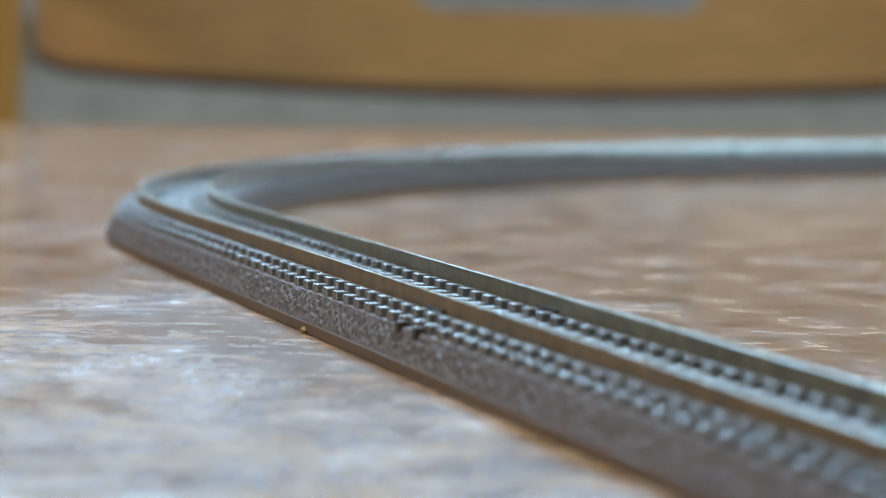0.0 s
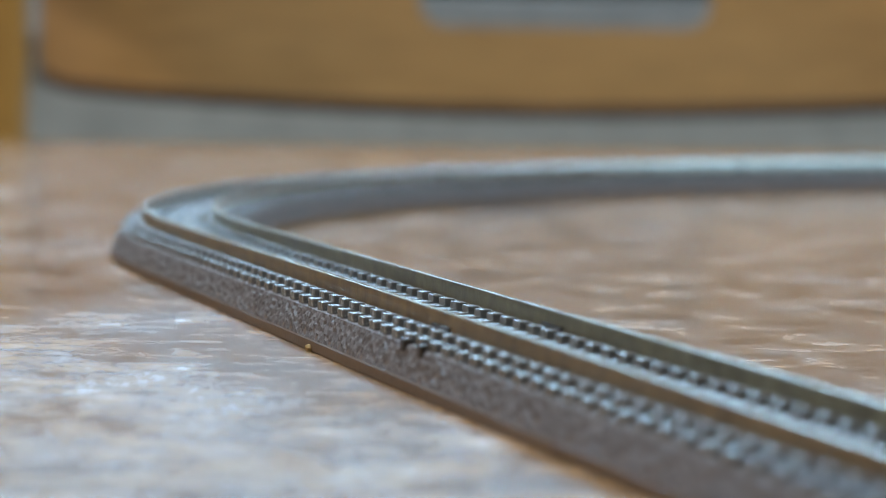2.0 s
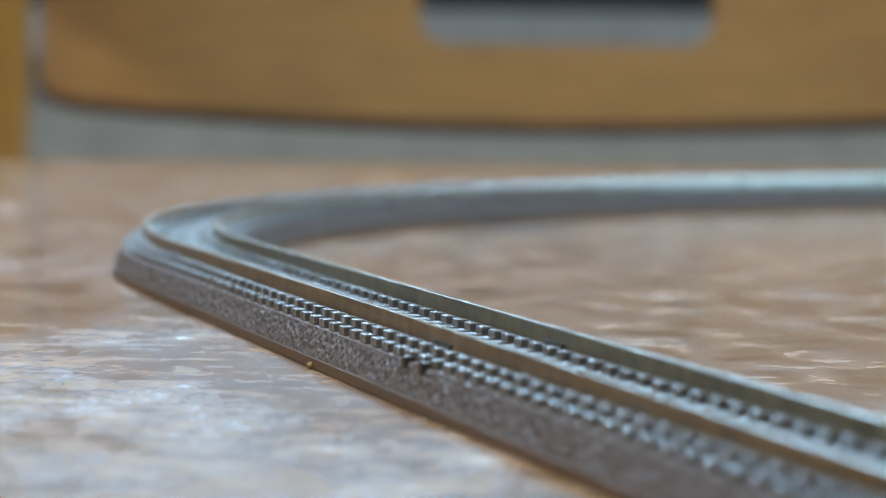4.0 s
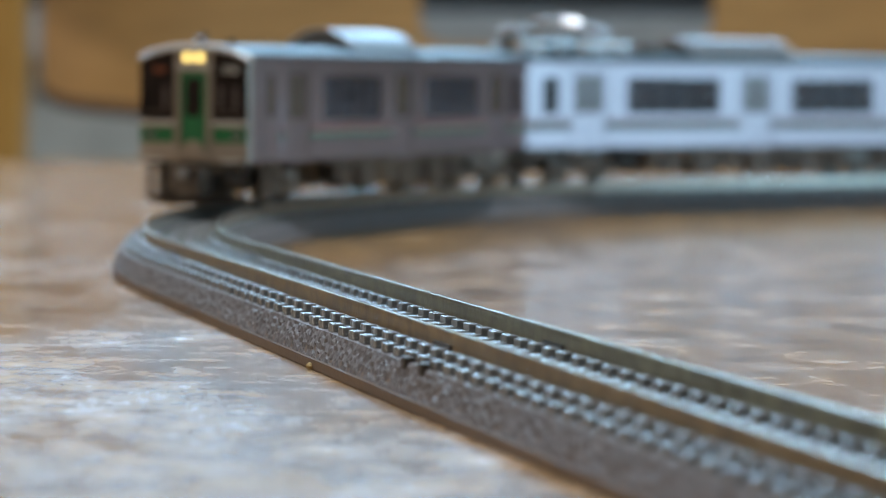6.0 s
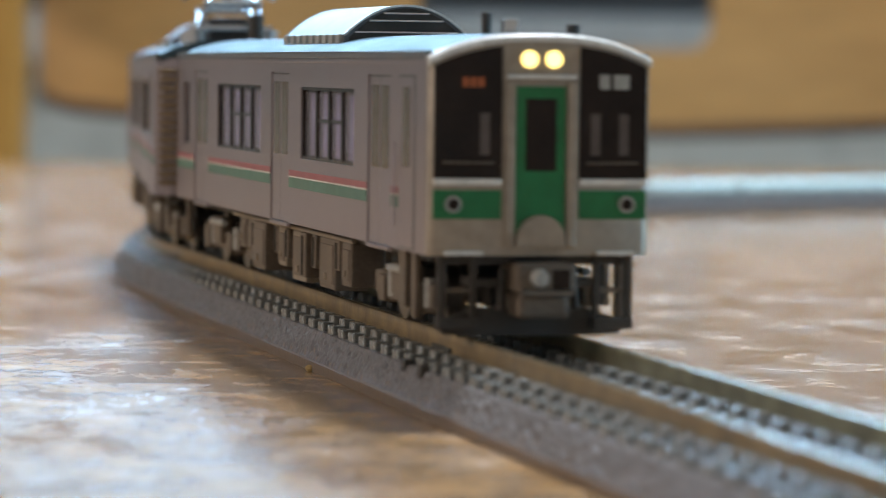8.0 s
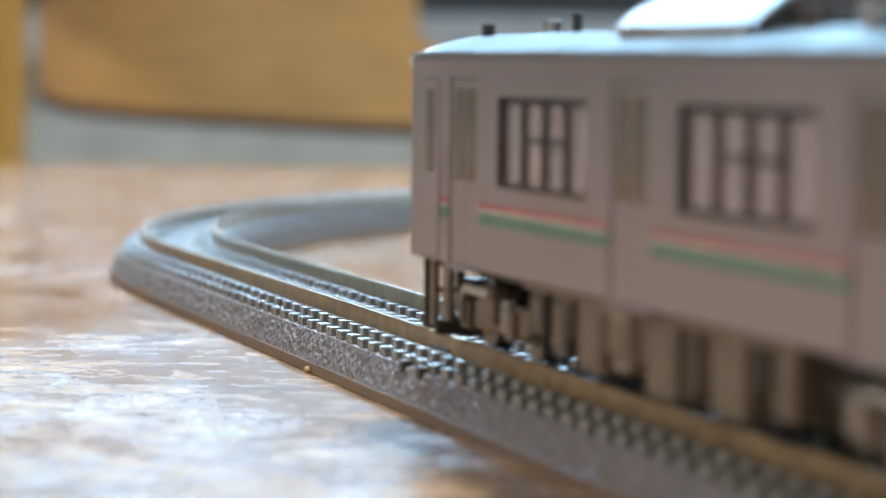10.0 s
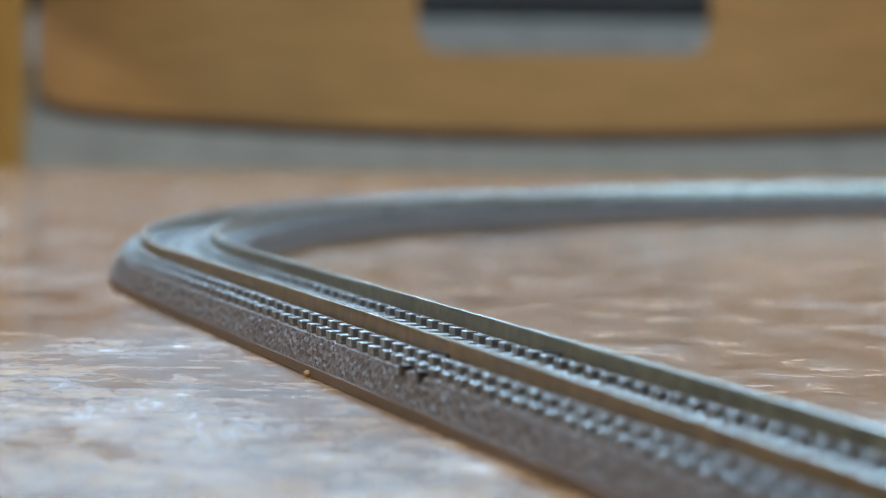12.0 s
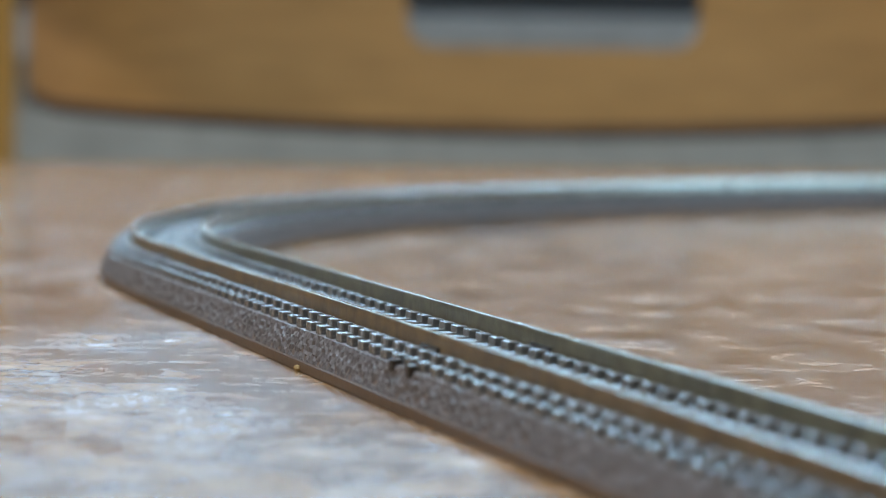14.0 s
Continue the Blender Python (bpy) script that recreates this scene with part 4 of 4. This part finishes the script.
def build_car(label, unit, pantograph, gleam_side, gleam):
    car = thing("model_railcar", label, "model train", "coupled railcars")
    for sgn in (-1, 1):
        part("side_wall", side_wall(sgn), M_SILVER, car, "silver grey corrugation-free side wall")
        for w in WINDOWS:
            window_set(car, sgn, *w, gleam if sgn == gleam_side else None)
        for d in DOORS:
            side_door(car, sgn, *d)
        x1, x0 = FRONT - ENDWIN[0], FRONT - ENDWIN[1]
        p = part("end_pane", block(x0, x1, sgn * (WID - 0.45), sgn * (WID - 0.35), WIN_Z0, WIN_Z1), M_BLACK, car, "narrow dark end window")
        part("door_surround", block(FRONT - CABDOOR[1] - 0.25, FRONT - CABDOOR[0] + 0.25, sgn * WID, sgn * (WID + 0.04), BOT + 0.15, 21.6), M_GUTTER, car)
        cd = part("cab_door", block(FRONT - CABDOOR[1], FRONT - CABDOOR[0], sgn * WID, sgn * (WID + 0.1), BOT + 0.3, 21.4, 0.04), M_SILVER, car)
        part("cab_window", block(FRONT - CABDOOR[1] + 1.4, FRONT - CABDOOR[0] - 1.4, sgn * (WID + 0.05), sgn * (WID + 0.14), 14.0, 20.6, 0.04), M_DOORGLASS, cd)
        part("cab_rail", rod((FRONT - 11.6, sgn * (WID + 0.3), 9.0), (FRONT - 11.6, sgn * (WID + 0.3), 16.0), 0.11, 6), M_SILVER, car)
        # stripes between the doors
        spans = [(CABDOOR[1] + 0.4, DOORS[0][0] - 0.2), (DOORS[0][1] + 0.2, DOORS[1][0] - 0.2), (DOORS[1][1] + 0.2, DOORS[2][0] - 0.2), (DOORS[2][1] + 0.2, 127.6)]
        for a, b in spans:
            part("red_stripe", block(FRONT - b, FRONT - a, sgn * (WID - 0.05), sgn * (WID + 0.03), 11.62, 12.2), M_STRIPE_R, car, "faded red waist stripe")
            part("white_line", block(FRONT - b, FRONT - a, sgn * (WID - 0.05), sgn * (WID + 0.035), 11.5, 11.62), M_WHITE, car)
            part("green_stripe", block(FRONT - b, FRONT - a, sgn * (WID - 0.05), sgn * (WID + 0.03), 10.5, 11.5), M_STRIPE_G, car, "pale green waist stripe")
        part("gutter", block(REAR, FRONT - 1.2, sgn * (WID - 0.5), sgn * (WID + 0.12), 22.55, 22.9, 0.08), M_SILVER, car)
        part("roof_seam", block(REAR, FRONT - 1.2, sgn * (WID - 0.5), sgn * (WID + 0.04), 22.9, 23.0, 0.02), M_GUTTER, car, "dark seam under the roof")
        part("roof_edge", block(REAR, FRONT - 1.2, sgn * (WID - 0.55), sgn * (WID + 0.1), 23.0, 23.42, 0.08), M_UNIT, car, "rounded grey roof edge")
        part("upper_gutter", block(REAR, FRONT - 1.5, sgn * (WID - 0.6), sgn * (WID + 0.06), 23.42, 23.6, 0.04), M_GUTTER, car)
    # roof shell
    ys = [-WID + 0.15 + i * (2 * WID - 0.3) / 24 for i in range(25)]
    outer = [(y, roof_z(y) + 0.35 * (1 - (abs(y) / WID) ** 6) * 0.5) for y in ys]
    inner = [(y * 0.96, roof_z(y) - 0.8) for y in ys[::-1]]
    part("roof", prism(outer + inner, "x", REAR, FRONT - 0.9), M_ROOF, car, "plain grey arched roof", smooth=True)
    # end wall and gangway
    ew = part("end_wall", block(REAR, REAR + 0.7, -WID + 0.7, WID - 0.7, BOT, 22.9), M_SILVER, car)
    for i in range(14):
        z = 8.2 + i * 1.0
        part("bellows_fold", block(REAR - 1.35, REAR + 0.1, -8.9, 8.9, z, z + 0.6, 0.1), M_BELLOWS, ew, "ribbed brown gangway bellows" if i == 0 else "")
    part("ladder_rail", block(REAR - 0.5, REAR, WID - 1.5, WID - 1.2, 8, 22), M_BELLOWS, ew)
    # interior
    part("floor_pan", block(REAR + 1, FRONT - 2, -8.4, 8.4, 7.7, 9.0), M_INTERIOR, car)
    part("cab_partition", block(FRONT - 13.2, FRONT - 12.6, -8.4, 8.4, 9.0, 22.8), M_INTERIOR, car)
    # added block: stops light and view across the car, keeping panes dark
    part("view_block", block(FRONT - 112, FRONT - 20, -4.6, 4.6, 9.0, 20.6, 0.6), M_INTERIOR, car, "dark block added inside, hiding the far windows")
    for sgn in (-1, 1):
        for a, b in WINDOWS:
            seat = part("seat_row", join(block(FRONT - b, FRONT - a, sgn * 7.0 - 1.4, sgn * 7.0 + 1.4, 9.0, 12.2, 0.2), block(FRONT - b, FRONT - a, sgn * 8.1 - 0.4, sgn * 8.1 + 0.4, 12.2, 14.6, 0.2)), M_INTERIOR, car)
    build_front(car)
    build_air_conditioner(car, *unit)
    if pantograph:
        build_pantograph(car)
    build_underframe(car)
    # roof fittings at the cab end
    part("whistle", block(FRONT - 6.2, FRONT - 4.6, -1.9, -0.7, 25.1, 26.3, 0.15), M_CHROME, car, "bright metal whistle")
    part("antenna", rod((FRONT - 9.0, -2.4, 25.0), (FRONT - 9.0, -2.4, 26.9), 0.45, 10), M_DARK, car)
    part("antenna", rod((FRONT - 5.0, 4.0, 24.5), (FRONT - 5.0, 4.0, 25.9), 0.55, 12), M_DARK, car)
    return car, [build_bogie(car, 46.0), build_bogie(car, -46.0)]


lead, lead_bogies = build_car("silver model railcar with green front and lit headlights, on track", (50.0, 79.0), False, -1, M_GLEAM)
trail, trail_bogies = build_car("silver model railcar with pantograph, coupled last, on track", (50.0, 79.0), True, 1, M_GLEAMGREY)

build_sleepers()

# ---------------------------------------------------------------- running
SPEED, PASS = 128.3, 74.07


def pivot_pose(s):
    """Pose of a car whose leading pivot is at s and whose trailing pivot lies 92 mm behind it."""
    ax, ay, ah = way(s)
    gap = 92.0
    for _ in range(6):
        bx, by, bh = way(s - gap)
        gap *= 92.0 / hypot(ax - bx, ay - by)
    turn = atan2(ay - by, ax - bx)

    def rel(h):
        return math.degrees(atan2(sin(h - turn), cos(h - turn)))
    return (ax + bx) / 2 * MM, (ay + by) / 2 * MM, turn, rel(ah), rel(bh)


# small unevenness of the run: seconds, millimetres ahead of the even run
UNEVEN = [(0.0, 0.0), (7.0, 0.0), (7.5, 1.5), (8.0, 4.0), (8.5, -1.5), (9.0, 2.0), (9.6, 0.0), (14.0, 0.0)]


def ahead(t):
    return float(np.interp(t, [u[0] for u in UNEVEN], [u[1] for u in UNEVEN]))


def motions():
    rows = {k: [] for k in ("lead", "trail", "l0", "l1", "t0", "t1")}
    for i in range(141):
        t = i / 10
        s = PASS + SPEED * (t - 7.5) + ahead(t)
        x, y, h, fa, fb = pivot_pose(s)
        rows["lead"].append((t, pose(x, y, RAILTOP * MM, 0, 0, math.degrees(h))))
        rows["l0"].append((t, pose(0.046, 0, 0, 0, 0, fa)))
        rows["l1"].append((t, pose(-0.046, 0, 0, 0, 0, fb)))
        x, y, h, fa, fb = pivot_pose(s - 129.0)
        rows["trail"].append((t, pose(x, y, RAILTOP * MM, 0, 0, math.degrees(h) + 180)))
        rows["t0"].append((t, pose(0.046, 0, 0, 0, 0, fb)))
        rows["t1"].append((t, pose(-0.046, 0, 0, 0, 0, fa)))
    walk(lead, rows["lead"])
    walk(trail, rows["trail"])
    for ob, k in ((lead_bogies[0], "l0"), (lead_bogies[1], "l1"), (trail_bogies[0], "t0"), (trail_bogies[1], "t1")):
        walk(ob, rows[k])


motions()
